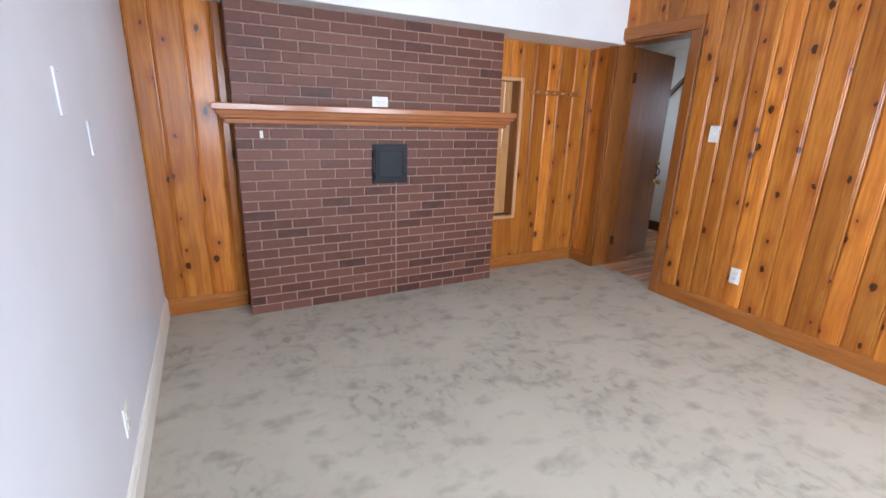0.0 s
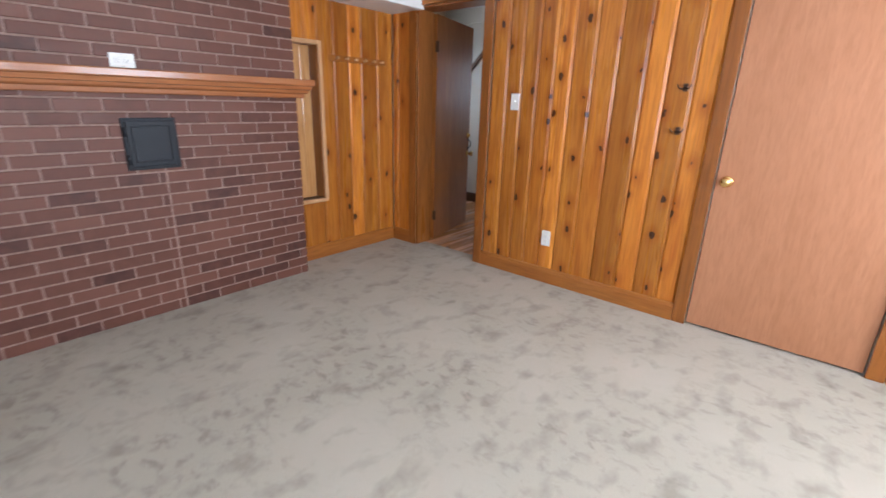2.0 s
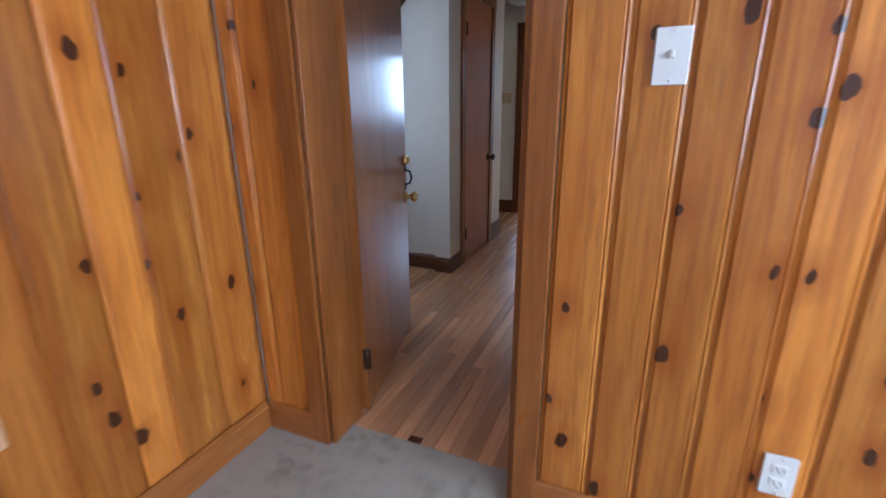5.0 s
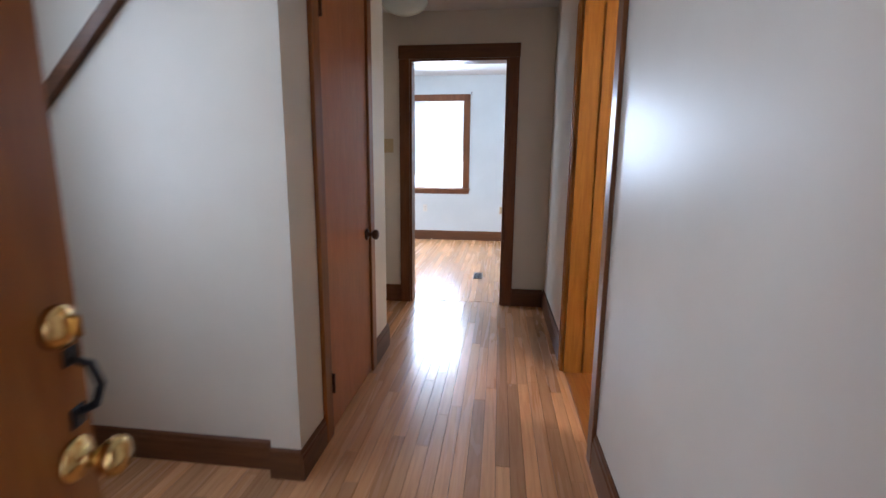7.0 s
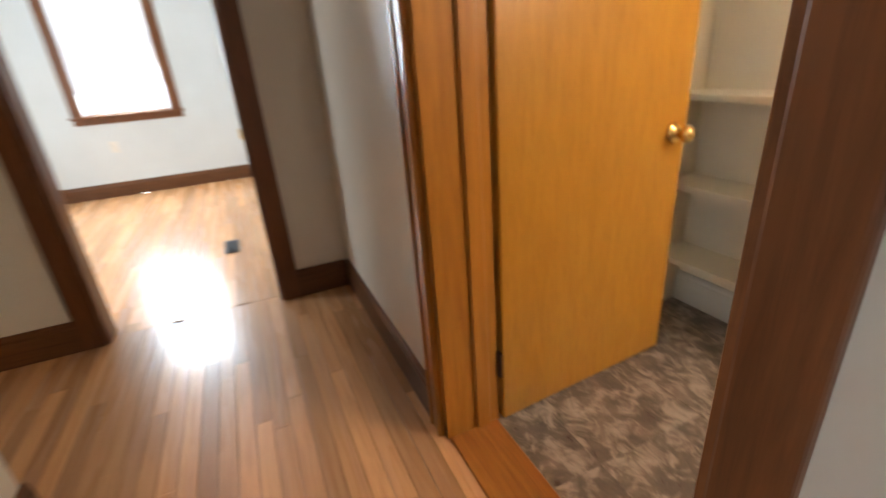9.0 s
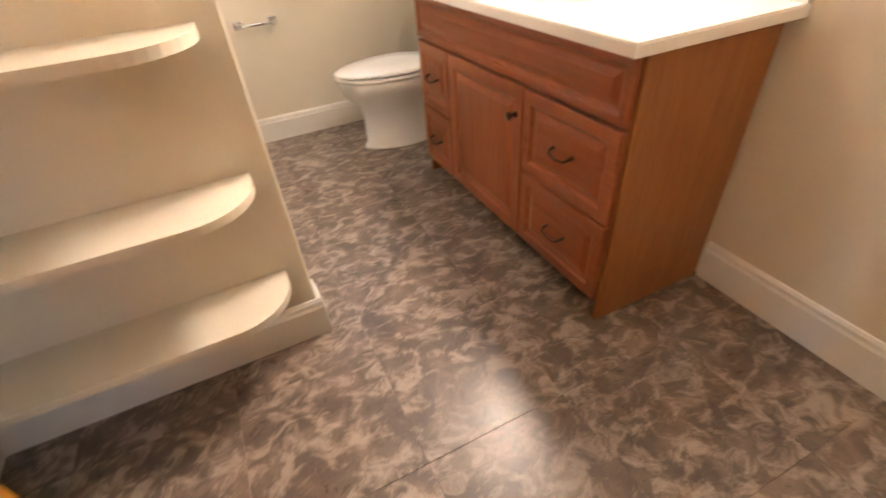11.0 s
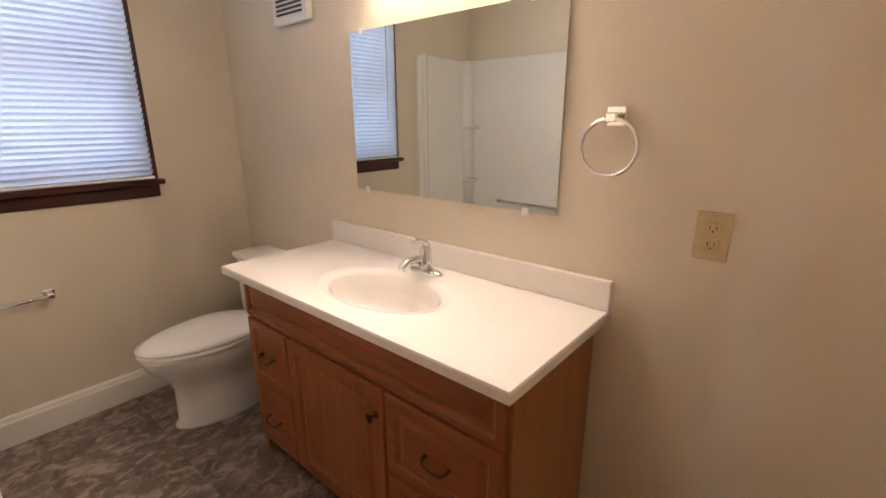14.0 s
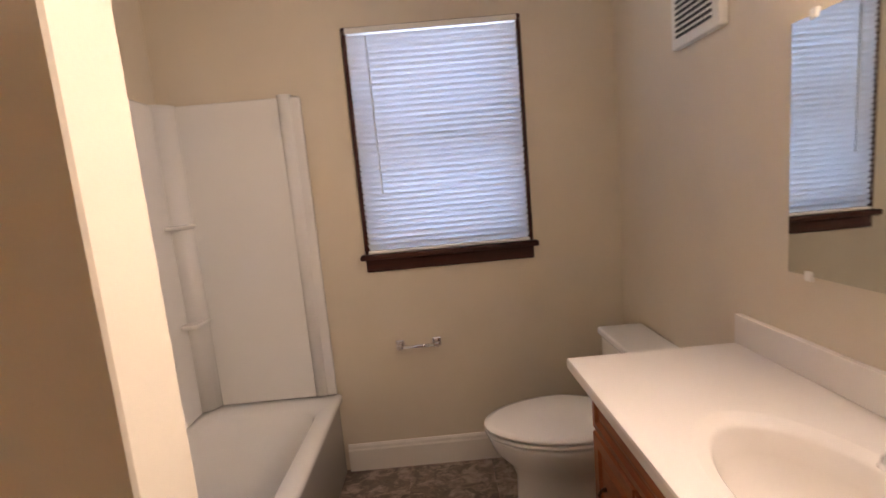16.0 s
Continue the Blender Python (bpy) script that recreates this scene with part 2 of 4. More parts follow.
def vinyl_tile():
    m = mat("stone_look_vinyl", (0.2, 0.16, 0.13), 0.32)
    n = Nodes(m)
    r = n.rand()
    sh = n.add("ShaderNodeCombineXYZ", X=n.math("MULTIPLY", r, 19.0), Y=n.math("MULTIPLY", r, 37.0), Z=r).outputs[0]
    v = n.coords((1, 1, 1), sh)
    a = n.noise(v, 7, 6, 0.65, 0.8)
    b = n.noise(n.coords((1, 1.3, 1), sh), 14, 7, 0.66, 0.6)
    d = n.noise(v, 90, 4)
    c = n.ramp(a, [(0.3, (0.095, 0.071, 0.06)), (0.5, (0.15, 0.112, 0.09)), (0.7, (0.26, 0.195, 0.155))])
    c = n.mix(n.math("MULTIPLY", n.ramp(b, [(0.47, 0.0), (0.62, 1.0)]), 0.7), c, (0.50, 0.41, 0.33))
    c = n.mix(n.math("MULTIPLY", n.ramp(d, [(0.5, 0.0), (0.8, 1.0)]), 0.25), c, (0.07, 0.052, 0.045))
    n.color(c)
    n.rough(n.ramp(b, [(0.3, 0.26), (0.8, 0.42)]))
    n.bump(d, 0.06, 0.003)
    return m


def mortar_mat():
    m = mat("mortar", (0.32, 0.24, 0.20), 0.9)
    n = Nodes(m)
    a = n.noise(n.coords(), 60, 5)
    n.color(n.ramp(a, [(0.3, (0.24, 0.155, 0.125)), (0.7, (0.39, 0.27, 0.22))]))
    n.bump(a, 0.4, 0.004)
    return m


def blind_mat():
    m = mat("translucent_blind", (0.80, 0.80, 0.80), 0.4)
    b = m.node_tree.nodes["Principled BSDF"]
    t = m.node_tree.nodes.new("ShaderNodeBsdfTranslucent")
    t.inputs[0].default_value = (0.78, 0.80, 0.84, 1)
    x = m.node_tree.nodes.new("ShaderNodeMixShader")
    x.inputs[0].default_value = 0.42
    m.node_tree.links.new(b.outputs[0], x.inputs[1])
    m.node_tree.links.new(t.outputs[0], x.inputs[2])
    m.node_tree.links.new(x.outputs[0], m.node_tree.nodes["Material Output"].inputs[0])
    return m


def glow(name, color, strength):
    m = mat(name, color, 0.4)
    b = m.node_tree.nodes["Principled BSDF"]
    b.inputs["Emission Color"].default_value = (*color, 1)
    b.inputs["Emission Strength"].default_value = strength
    return m


CARPET, BRICK, TILE, MORTAR, BLIND = carpet(), brick_mat(), vinyl_tile(), mortar_mat(), blind_mat()
BULB = glow("lit_glass", (1.0, 0.84, 0.64), 10)
BED_SKY = glow("bedroom_sky", (0.93, 0.96, 1.0), 9.0)
SKY_CARD = glow("bright_sky", (0.93, 0.96, 1.0), 3.0)
BATH_SKY = glow("shaded_sky", (0.50, 0.68, 1.0), 1.7)


# ---- building helpers ----
def box(bm, lo, hi, bevel=0.0, seg=1):
    vs = [bm.verts.new((x, y, z)) for x in (lo[0], hi[0]) for y in (lo[1], hi[1]) for z in (lo[2], hi[2])]
    fs = [bm.faces.new([vs[i] for i in f]) for f in ((0, 1, 3, 2), (4, 6, 7, 5), (0, 4, 5, 1), (2, 3, 7, 6), (0, 2, 6, 4), (1, 5, 7, 3))]
    if bevel:
        es = list({e for f in fs for e in f.edges})
        bmesh.ops.bevel(bm, geom=es, offset=bevel, segments=seg, profile=0.6, affect="EDGES")
    return bm


def sorted_box(bm, a, b, bevel=0.0, seg=1):
    return box(bm, [min(p, q) for p, q in zip(a, b)], [max(p, q) for p, q in zip(a, b)], bevel, seg)


def boxes(*pairs, bevel=0.0, seg=1):
    bm = bmesh.new()
    for a, b in pairs:
        sorted_box(bm, a, b, bevel, seg)
    return bm


def tube(bm, pts, r, n=10, cap=True):
    """A round bar along points; r is a number or one radius a point."""
    rings = []
    pts = [Vector(p) for p in pts]
    side = None
    for i, p in enumerate(pts):
        d = (pts[min(i + 1, len(pts) - 1)] - pts[max(i - 1, 0)]).normalized()
        if side is None or abs(side.dot(d)) > 0.95:
            side = d.orthogonal().normalized()
        u = (side - d * side.dot(d)).normalized()
        w = d.cross(u)
        side = u
        rr = r[i] if isinstance(r, (list, tuple)) else r
        rings.append([bm.verts.new(p + (u * math.cos(a) + w * math.sin(a)) * rr) for a in [k * math.tau / n for k in range(n)]])
    for a, b in zip(rings, rings[1:]):
        for k in range(n):
            f = bm.faces.new((a[k], a[(k + 1) % n], b[(k + 1) % n], b[k]))
            f.smooth = True
    if cap:
        bm.faces.new(rings[0][::-1])
        bm.faces.new(rings[-1])
    return bm


def lathe(bm, origin, axis, profile, n=20):
    """A turned shape: profile of (distance along axis, radius)."""
    o, ax = Vector(origin), Vector(axis).normalized()
    return tube(bm, [o + ax * d for d, _ in profile], [max(r, 0.0004) for _, r in profile], n)


def loft(bm, rings, smooth=True, cap=(True, True)):
    vs = [[bm.verts.new(p) for p in ring] for ring in rings]
    n = len(vs[0])
    for a, b in zip(vs, vs[1:]):
        for k in range(n):
            f = bm.faces.new((a[k], a[(k + 1) % n], b[(k + 1) % n], b[k]))
            f.smooth = smooth
    if cap[0]:
        bm.faces.new(vs[0][::-1])
    if cap[1]:
        bm.faces.new(vs[-1])
    return bm


def extrude_profile(bm, pts, axis, lo, hi):
    """A closed 2D outline pushed along an axis: pts are the other two coordinates in order."""
    def at(p, v):
        q = [p[0], p[1]]
        q.insert(axis, v)
        return q
    loft(bm, [[at(p, lo) for p in pts], [at(p, hi) for p in pts]], smooth=False)
    return bm


def mesh_of(name, bm, material):
    bmesh.ops.recalc_face_normals(bm, faces=bm.faces)
    me = bpy.data.meshes.new(name)
    bm.to_mesh(me)
    bm.free()
    me.materials.append(material)
    return me


def part(name, bm, material, parent=None, label=""):
    """One mesh object, in world coordinates, under a thing or a part."""
    ob = new(name, mesh_of(name, bm, material))
    if parent is not None:
        ob.parent = parent
        if parent.parent is None:
            ob.matrix_parent_inverse = Matrix.Translation(-parent.location)
    if label:
        tagged(ob, label)
    return ob


def thing(name, at, label, category, group="", kind=""):
    ob = new(name)
    ob.location = at
    ob.empty_display_size = 0.1
    return tagged(ob, label, category, group, kind)


def solid(name, bm, material, label, category, group="", kind=""):
    return tagged(part(name, bm, material), label, category, group, kind)


def structure(name, bm, material, label, category="wall"):
    return solid(name, bm, material, label, category, "", "structure")


def pieces(name, mesh_specs, parent):
    """Alike pieces: (mesh, x, y, z) each an object of its own on shared mesh data."""
    for me, x, y, z in mesh_specs:
        ob = new(name, me)
        ob.location = (x, y, z)
        ob.parent = parent


def wall_x(x0, x1, y0, y1, z0, z1, holes=()):
    """A wall whose length runs along x, with holes (a, b, bottom, top) through it."""
    bm, at = bmesh.new(), x0
    for a, b, lo, hi in sorted(holes):
        if a > at:
            box(bm, (at, y0, z0), (a, y1, z1))
        if lo > z0:
            box(bm, (a, y0, z0), (b, y1, lo))
        if hi < z1:
            box(bm, (a, y0, hi), (b, y1, z1))
        at = b
    if at < x1:
        box(bm, (at, y0, z0), (x1, y1, z1))
    return bm


def wall_y(x0, x1, y0, y1, z0, z1, holes=()):
    bm, at = bmesh.new(), y0
    for a, b, lo, hi in sorted(holes):
        if a > at:
            box(bm, (x0, at, z0), (x1, a, z1))
        if lo > z0:
            box(bm, (x0, a, z0), (x1, b, lo))
        if hi < z1:
            box(bm, (x0, a, hi), (x1, b, z1))
        at = b
    if at < y1:
        box(bm, (x0, at, z0), (x1, y1, z1))
    return bm


# ---- structure: pine room ----
WEST, SOUTH, TOP = -3.625, -4.8, 2.42
structure("floor_carpet", boxes(((WEST, SOUTH, -0.06), (0.10, 0.0, 0.0))), CARPET, "worn beige plush wall-to-wall carpet with grey tracks", "carpet")
structure("wall_fireplace", wall_x(WEST - 0.12, 0.16, 0.02, 0.16, 0, TOP, [(-1.16, -0.80, 0.51, 1.68)]), PINE_X, "pine backing wall behind the brick chimney breast")
structure("wall_white", boxes(((WEST - 0.12, SOUTH, 0), (WEST, 0.02, TOP))), WHITE_WALL, "smooth white painted plaster wall")
structure("wall_pine", wall_y(0.0, 0.16, SOUTH, 0.02, 0, TOP, [(-1.0, -0.30, 0, 2.03), (-3.52, -2.665, 0, 2.03)]), HALL_WALL, "partition wall clad in knotty pine")
structure("wall_south", wall_x(WEST - 0.12, 0.16, SOUTH - 0.15, SOUTH, 0, TOP, [(-3.3, -2.1, 0.85, 2.05), (-1.5, -0.3, 0.85, 2.05)]), WHITE_WALL, "white painted outer wall with two windows")
structure("ceiling_den", boxes(((WEST - 0.12, SOUTH - 0.15, TOP), (0.16, 0.16, TOP + 0.1))), CEIL, "white painted ceiling", "ceiling")
structure("beam", boxes(((WEST, -0.37, 2.0), (-0.004, 0.02, TOP)), bevel=0.004), CEIL, "white painted dropped soffit above the chimney breast", "soffit")

# ---- structure: hall ----
HN, HS = 0.005, -1.115
structure("floor_hall", boxes(((0.10, -1.29, -0.06), (4.31, 1.06, -0.006))), DARK_X, "narrow strip hardwood hall floor", "floor")
structure("wall_hall_south", wall_x(0.16, 4.25, -1.29, HS, 0, TOP, [(0.15, 0.695, 0.645, 2.03), (2.175, 2.985, 0, 2.03)]), HALL_WALL, "glossy off-white painted hall wall")
structure("wall_hall_north", wall_x(2.0, 3.22, HN, HN + 0.12, 0, TOP, [(2.195, 2.835, 0, 2.03)]), HALL_WALL, "off-white painted hall wall with a closet door")
structure("wall_recess", boxes(((3.10, HN + 0.12, 0), (3.22, 1.06, TOP))), HALL_WALL, "off-white painted side wall of the hall recess")
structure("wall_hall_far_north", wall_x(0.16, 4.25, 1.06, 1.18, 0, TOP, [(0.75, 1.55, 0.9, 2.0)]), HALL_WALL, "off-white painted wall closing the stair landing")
structure("wall_hall_west", boxes(((0.10, 0.16, 0), (0.16, 1.06, TOP))), HALL_WALL, "off-white painted wall behind the open door")
structure("wall_stair", boxes(((1.945, HN + 0.115, 0), (2.10, 1.01, 2.30))), HALL_WALL, "off-white painted wall within the arched recess")
structure("wall_end", wall_y(4.25, 4.37, -2.4, 1.9, 0, 2.60, [(-0.755, 0.048, 0, 2.04)]), HALL_WALL, "off-white painted end wall with an open doorway")
structure("ceiling_hall", boxes(((0.16, -1.29, TOP - 0.02), (4.25, 1.18, TOP + 0.1))), CEIL, "off-white painted hall ceiling", "ceiling")


def arch_wall():
    """The wall pierced by the arched opening on the stair landing."""
    bm = bmesh.new()
    y0, y1, spring, top = 0.125, 1.0, 1.86, 2.24
    mid, half = (y0 + y1) / 2, (y1 - y0) / 2
    arc = [math.pi * i / 24 for i in range(25)]
    line = [(HN, 0), (y0, 0)] + [(mid - half * math.cos(a), spring + (top - spring) * math.sin(a)) for a in arc] + [(y1, 0), (1.06, 0), (1.06, TOP), (HN, TOP)]
    extrude_profile(bm, line, 0, 1.90, 2.00)
    return bm


structure("wall_arch", arch_wall(), HALL_WALL, "off-white plaster wall with a rounded arch")

# ---- structure: bedroom ----
BX, BT = 7.8, 2.60
structure("floor_bedroom", boxes(((4.31, -2.4, -0.06), (BX, 1.9, -0.006))), DARK_X, "narrow strip hardwood bedroom floor", "floor")
structure("wall_bedroom_east", wall_y(BX, BX + 0.14, -2.5, 2.0, 0, BT, [(-0.12, 0.67, 0.845, 2.215)]), BED_WALL, "pale painted bedroom wall with a bright window")
structure("wall_bedroom_north", wall_x(4.37, BX, 1.9, 2.04, 0, BT, [(4.85, 5.95, 0.8, 2.0)]), BED_WALL, "pale painted bedroom wall")
structure("wall_bedroom_south", boxes(((4.37, -2.5, 0), (BX, -2.4, BT))), BED_WALL, "pale painted bedroom wall")
structure("ceiling_bedroom", boxes(((4.30, -2.5, BT), (BX, 2.0, BT + 0.1))), CEIL, "white painted bedroom ceiling", "ceiling")

# ---- structure: bathroom ----
BW, BE, BS, BN = 1.145, 3.25, -4.13, -1.29
structure("floor_bath", boxes(((BW, BS, -0.06), (BE, -1.18, -0.004))), MORTAR, "stone-look vinyl tile bathroom floor", "floor")
structure("wall_bath_west", boxes(((BW - 0.12, BS - 0.14, 0), (BW, BN, TOP))), BATH_WALL, "cream painted wall behind the vanity")
structure("wall_bath_south", wall_x(BW, BE + 0.1, BS - 0.14, BS, 0, TOP, [(1.60, 2.355, 1.09, 2.10)]), BATH_WALL, "cream painted wall with the bathroom window")
structure("wall_bath_east", boxes(((BE, BS, 0), (BE + 0.1, BN, TOP))), BATH_WALL, "cream painted wall beside the bathtub")
structure("wall_partition", boxes(((2.375, -2.54, 0), (BE, -2.435, TOP)), bevel=0.004), SHELF_WHITE, "cream painted partition at the end of the bathtub")
structure("wall_bath_north", wall_x(BW - 0.12, BE + 0.1, BN - 0.006, BN - 0.001, 0, TOP, [(2.175, 2.985, 0, 2.03)]), BATH_WALL, "cream painted bathroom side of the hall wall")
structure("ceiling_bath", boxes(((BW - 0.12, BS - 0.14, TOP), (BE + 0.1, BN, TOP + 0.1))), CEIL, "white painted bathroom ceiling", "ceiling")


# ---- trim ----
def casing_y(name, x, out, y0, y1, top, material, cap_mat, label, w=0.075, t=0.018, z0=0.0):
    """Door casing on a wall facing along x (out = -1 or 1), round the opening y0..y1."""
    c = thing(name, (x, (y0 + y1) / 2, z0), label, "door casing", kind="structure")
    for a, b in ((y0 - w, y0), (y1, y1 + w)):
        part("side_casing", boxes(((x, a, z0), (x + out * t, b, top)), bevel=0.005, seg=2), material, c)
    part("head_casing", boxes(((x, y0 - w - 0.005, top), (x + out * (t + 0.003), y1 + w + 0.005, top + w + 0.02)), bevel=0.005, seg=2), cap_mat, c)
    return c


def casing_x(name, y, out, x0, x1, top, material, cap_mat, label, w=0.075, t=0.018, z0=0.0):
    c = thing(name, ((x0 + x1) / 2, y, z0), label, "door casing", kind="structure")
    for a, b in ((x0 - w, x0), (x1, x1 + w)):
        part("side_casing", boxes(((a, y, z0), (b, y + out * t, top)), bevel=0.005, seg=2), material, c)
    part("head_casing", boxes(((x0 - w - 0.005, y, top), (x1 + w + 0.005, y + out * (t + 0.003), top + w + 0.02)), bevel=0.005, seg=2), cap_mat, c)
    return c


def jamb_y(x0, x1, y0, y1, top, material, parent, t=0.018):
    part("jamb", boxes(((x0, y0, 0), (x1, y0 + t, top)), bevel=0.002), material, parent)
    part("jamb", boxes(((x0, y1 - t, 0), (x1, y1, top)), bevel=0.002), material, parent)
    part("jamb", boxes(((x0, y0 + t, top - t), (x1, y1 - t, top)), bevel=0.002), material, parent)


def jamb_x(y0, y1, x0, x1, top, material, parent, t=0.018):
    part("jamb", boxes(((x0, y0, 0), (x0 + t, y1, top)), bevel=0.002), material, parent)
    part("jamb", boxes(((x1 - t, y0, 0), (x1, y1, top)), bevel=0.002), material, parent)
    part("jamb", boxes(((x0 + t, y0, top - t), (x1 - t, y1, top)), bevel=0.002), material, parent)


def base_x(name, y, out, x0, x1, h, material, label, t=0.016):
    """Moulded baseboard along x on a wall at y."""
    bm = bmesh.new()
    p = [(y, 0.0), (y + out * t, 0.0), (y + out * t, h * 0.78), (y + out * t * 0.75, h * 0.84), (y + out * t * 0.7, h * 0.93), (y + out * t * 0.3, h), (y, h)]
    extrude_profile(bm, p, 0, x0, x1)
    return structure(name, bm, material, label, "baseboard")


def base_y(name, x, out, y0, y1, h, material, label, t=0.016):
    bm = bmesh.new()
    p = [(x, 0.0), (x + out * t, 0.0), (x + out * t, h * 0.78), (x + out * t * 0.75, h * 0.84), (x + out * t * 0.7, h * 0.93), (x + out * t * 0.3, h), (x, h)]
    extrude_profile(bm, p, 1, y0, y1)
    return structure(name, bm, material, label, "baseboard")


PB = "varnished pine baseboard along the carpet"
base_y("baseboard", -0.02, -1, -2.59, -1.075, 0.115, PINE_Y, PB)
base_y("baseboard", -0.02, -1, SOUTH, -3.60, 0.115, PINE_Y, PB)
base_y("baseboard", -0.02, -1, -0.225, -0.018, 0.115, PINE_Y, PB)
base_x("baseboard", -0.002, -1, WEST + 0.016, -3.11, 0.115, PINE_X, PB)
base_x("baseboard", -0.002, -1, -1.135, -0.036, 0.115, PINE_X, PB)
base_y("baseboard", WEST, 1, SOUTH, -0.002, 0.14, BASE_WHITE, "white painted baseboard along the carpet")
HB = "dark stained wooden baseboard along the hall floor"
base_x("baseboard", HS, 1, 0.81, 2.095, 0.155, DARK_X, HB)
base_x("baseboard", HS, 1, 3.065, 4.25, 0.155, DARK_X, HB)
base_x("baseboard", HN, -1, 1.884, 2.12, 0.12, DARK_X, HB)
base_x("baseboard", HN, -1, 2.91, 3.236, 0.15, DARK_X, HB)
base_y("baseboard", 3.22, 1, HN, 1.06, 0.15, DARK_Y, HB)
base_y("baseboard", 1.90, -1, HN, 0.125, 0.12, DARK_Y, HB)
base_y("baseboard", 1.945, -1, 0.125, 1.0, 0.12, DARK_Y, HB)
base_y("baseboard", 4.25, -1, HS + 0.016, -0.83, 0.15, DARK_Y, HB)
base_y("baseboard", 4.25, -1, 0.13, 1.06, 0.15, DARK_Y, HB)
base_x("baseboard", 1.06, -1, 0.16, 1.90, 0.15, DARK_X, HB)
base_y("baseboard", BX, -1, -2.4, 1.9, 0.15, DARK_Y, "dark stained wooden baseboard in the bedroom")
WB = "tall white moulded baseboard along the tile floor"
base_x("baseboard", BS, 1, BW, 2.575, 0.14, BASE_WHITE, WB)
base_y("baseboard", BW, 1, -2.03, BN - 0.02, 0.14, BASE_WHITE, WB)
base_y("baseboard", BW, 1, BS + 0.016, -3.275, 0.14, BASE_WHITE, WB)
base_x("baseboard", BN - 0.006, -1, BW, 2.17, 0.14, BASE_WHITE, WB)
base_x("baseboard", -2.435, 1, 2.359, BE, 0.14, BASE_WHITE, WB)
base_y("baseboard", 2.375, -1, -2.54, -2.435, 0.14, BASE_WHITE, WB)

c = casing_y("door_casing", -0.02, -1, -1.0, -0.30, 2.03, PINE_Z, PINE_Y, "varnished pine casing round the hall doorway")
jamb_y(-0.02, 0.17, -1.0, -0.30, 2.03, PINE_Z, c)
casing_y("door_casing", -0.02, -1, -3.52, -2.665, 2.03, PINE_Z, PINE_Y, "varnished pine casing round the closed flush door")
casing_y("door_casing", 0.16, 1, -1.0, -0.30, 2.03, DARK_Z, DARK_Y, "dark stained casing on the hall side of the doorway", w=0.06)
c = casing_y("door_casing", 4.25, -1, -0.755, 0.048, 2.04, DARK_Z, DARK_Y, "dark stained casing round the bedroom doorway", w=0.085)
jamb_y(4.245, 4.375, -0.755, 0.048, 2.04, DARK_Z, c)
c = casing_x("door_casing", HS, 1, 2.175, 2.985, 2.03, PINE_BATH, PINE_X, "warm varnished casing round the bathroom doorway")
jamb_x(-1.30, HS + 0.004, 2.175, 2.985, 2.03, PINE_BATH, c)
# Same varnish as the hinge side; the dark colour here paints in shade.
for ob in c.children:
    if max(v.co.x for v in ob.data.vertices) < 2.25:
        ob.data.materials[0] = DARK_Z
        tagged(ob, "latch-side board, coloured darker for its shade")
# The latch-side stop is darkened for shade too.
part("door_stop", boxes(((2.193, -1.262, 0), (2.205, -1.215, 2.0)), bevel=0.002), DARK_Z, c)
part("door_stop", boxes(((2.955, -1.262, 0), (2.967, -1.215, 2.0)), bevel=0.002), PINE_BATH, c)
for x in (2.986, 3.046):
    part("bead", boxes(((x, HS + 0.017, 0), (x + 0.013, HS + 0.025, 2.03)), bevel=0.003), PINE_BATH, c)
casing_x("door_casing", HN, -1, 2.195, 2.835, 2.03, PINE_Z, PINE_X, "reddish varnished casing round the closet door")
c = casing_x("door_casing", HS, 1, 0.15, 0.695, 2.03, DARK_Z, DARK_X, "dark stained casing round the raised cupboard door", w=0.105)

# ---- doors ----
def knob(parent, at, out, material, name="door_knob", label="", r=0.027):
    """A round knob on its rosette, standing out along a direction."""
    bm = bmesh.new()
    lathe(bm, at, out, [(0.0, 0.031), (0.004, 0.032), (0.010, 0.026), (0.012, 0.012), (0.030, 0.011), (0.036, 0.020), (0.046, r), (0.058, r), (0.066, 0.018), (0.068, 0.0)], 20)
    return part(name, bm, material, parent, label)


def hinge(parent, at, material):
    bm = bmesh.new()
    x, y, z = at
    tube(bm, [(x, y, z - 0.045), (x, y, z + 0.045)], 0.007, 8)
    box(bm, (x - 0.004, y - 0.016, z - 0.044), (x + 0.004, y + 0.016, z + 0.044))
    return part("hinge", bm, material, parent)


def turned(parts_fn, name, at, angle, label, group=""):
    """A door leaf built along +x from its hinge at the origin, then turned about the hinge."""
    d = thing(name, (0, 0, 0), label, "door", group, "structure")
    parts_fn(d)
    d.location = at
    d.rotation_euler = (0, 0, radians(angle))
    return d


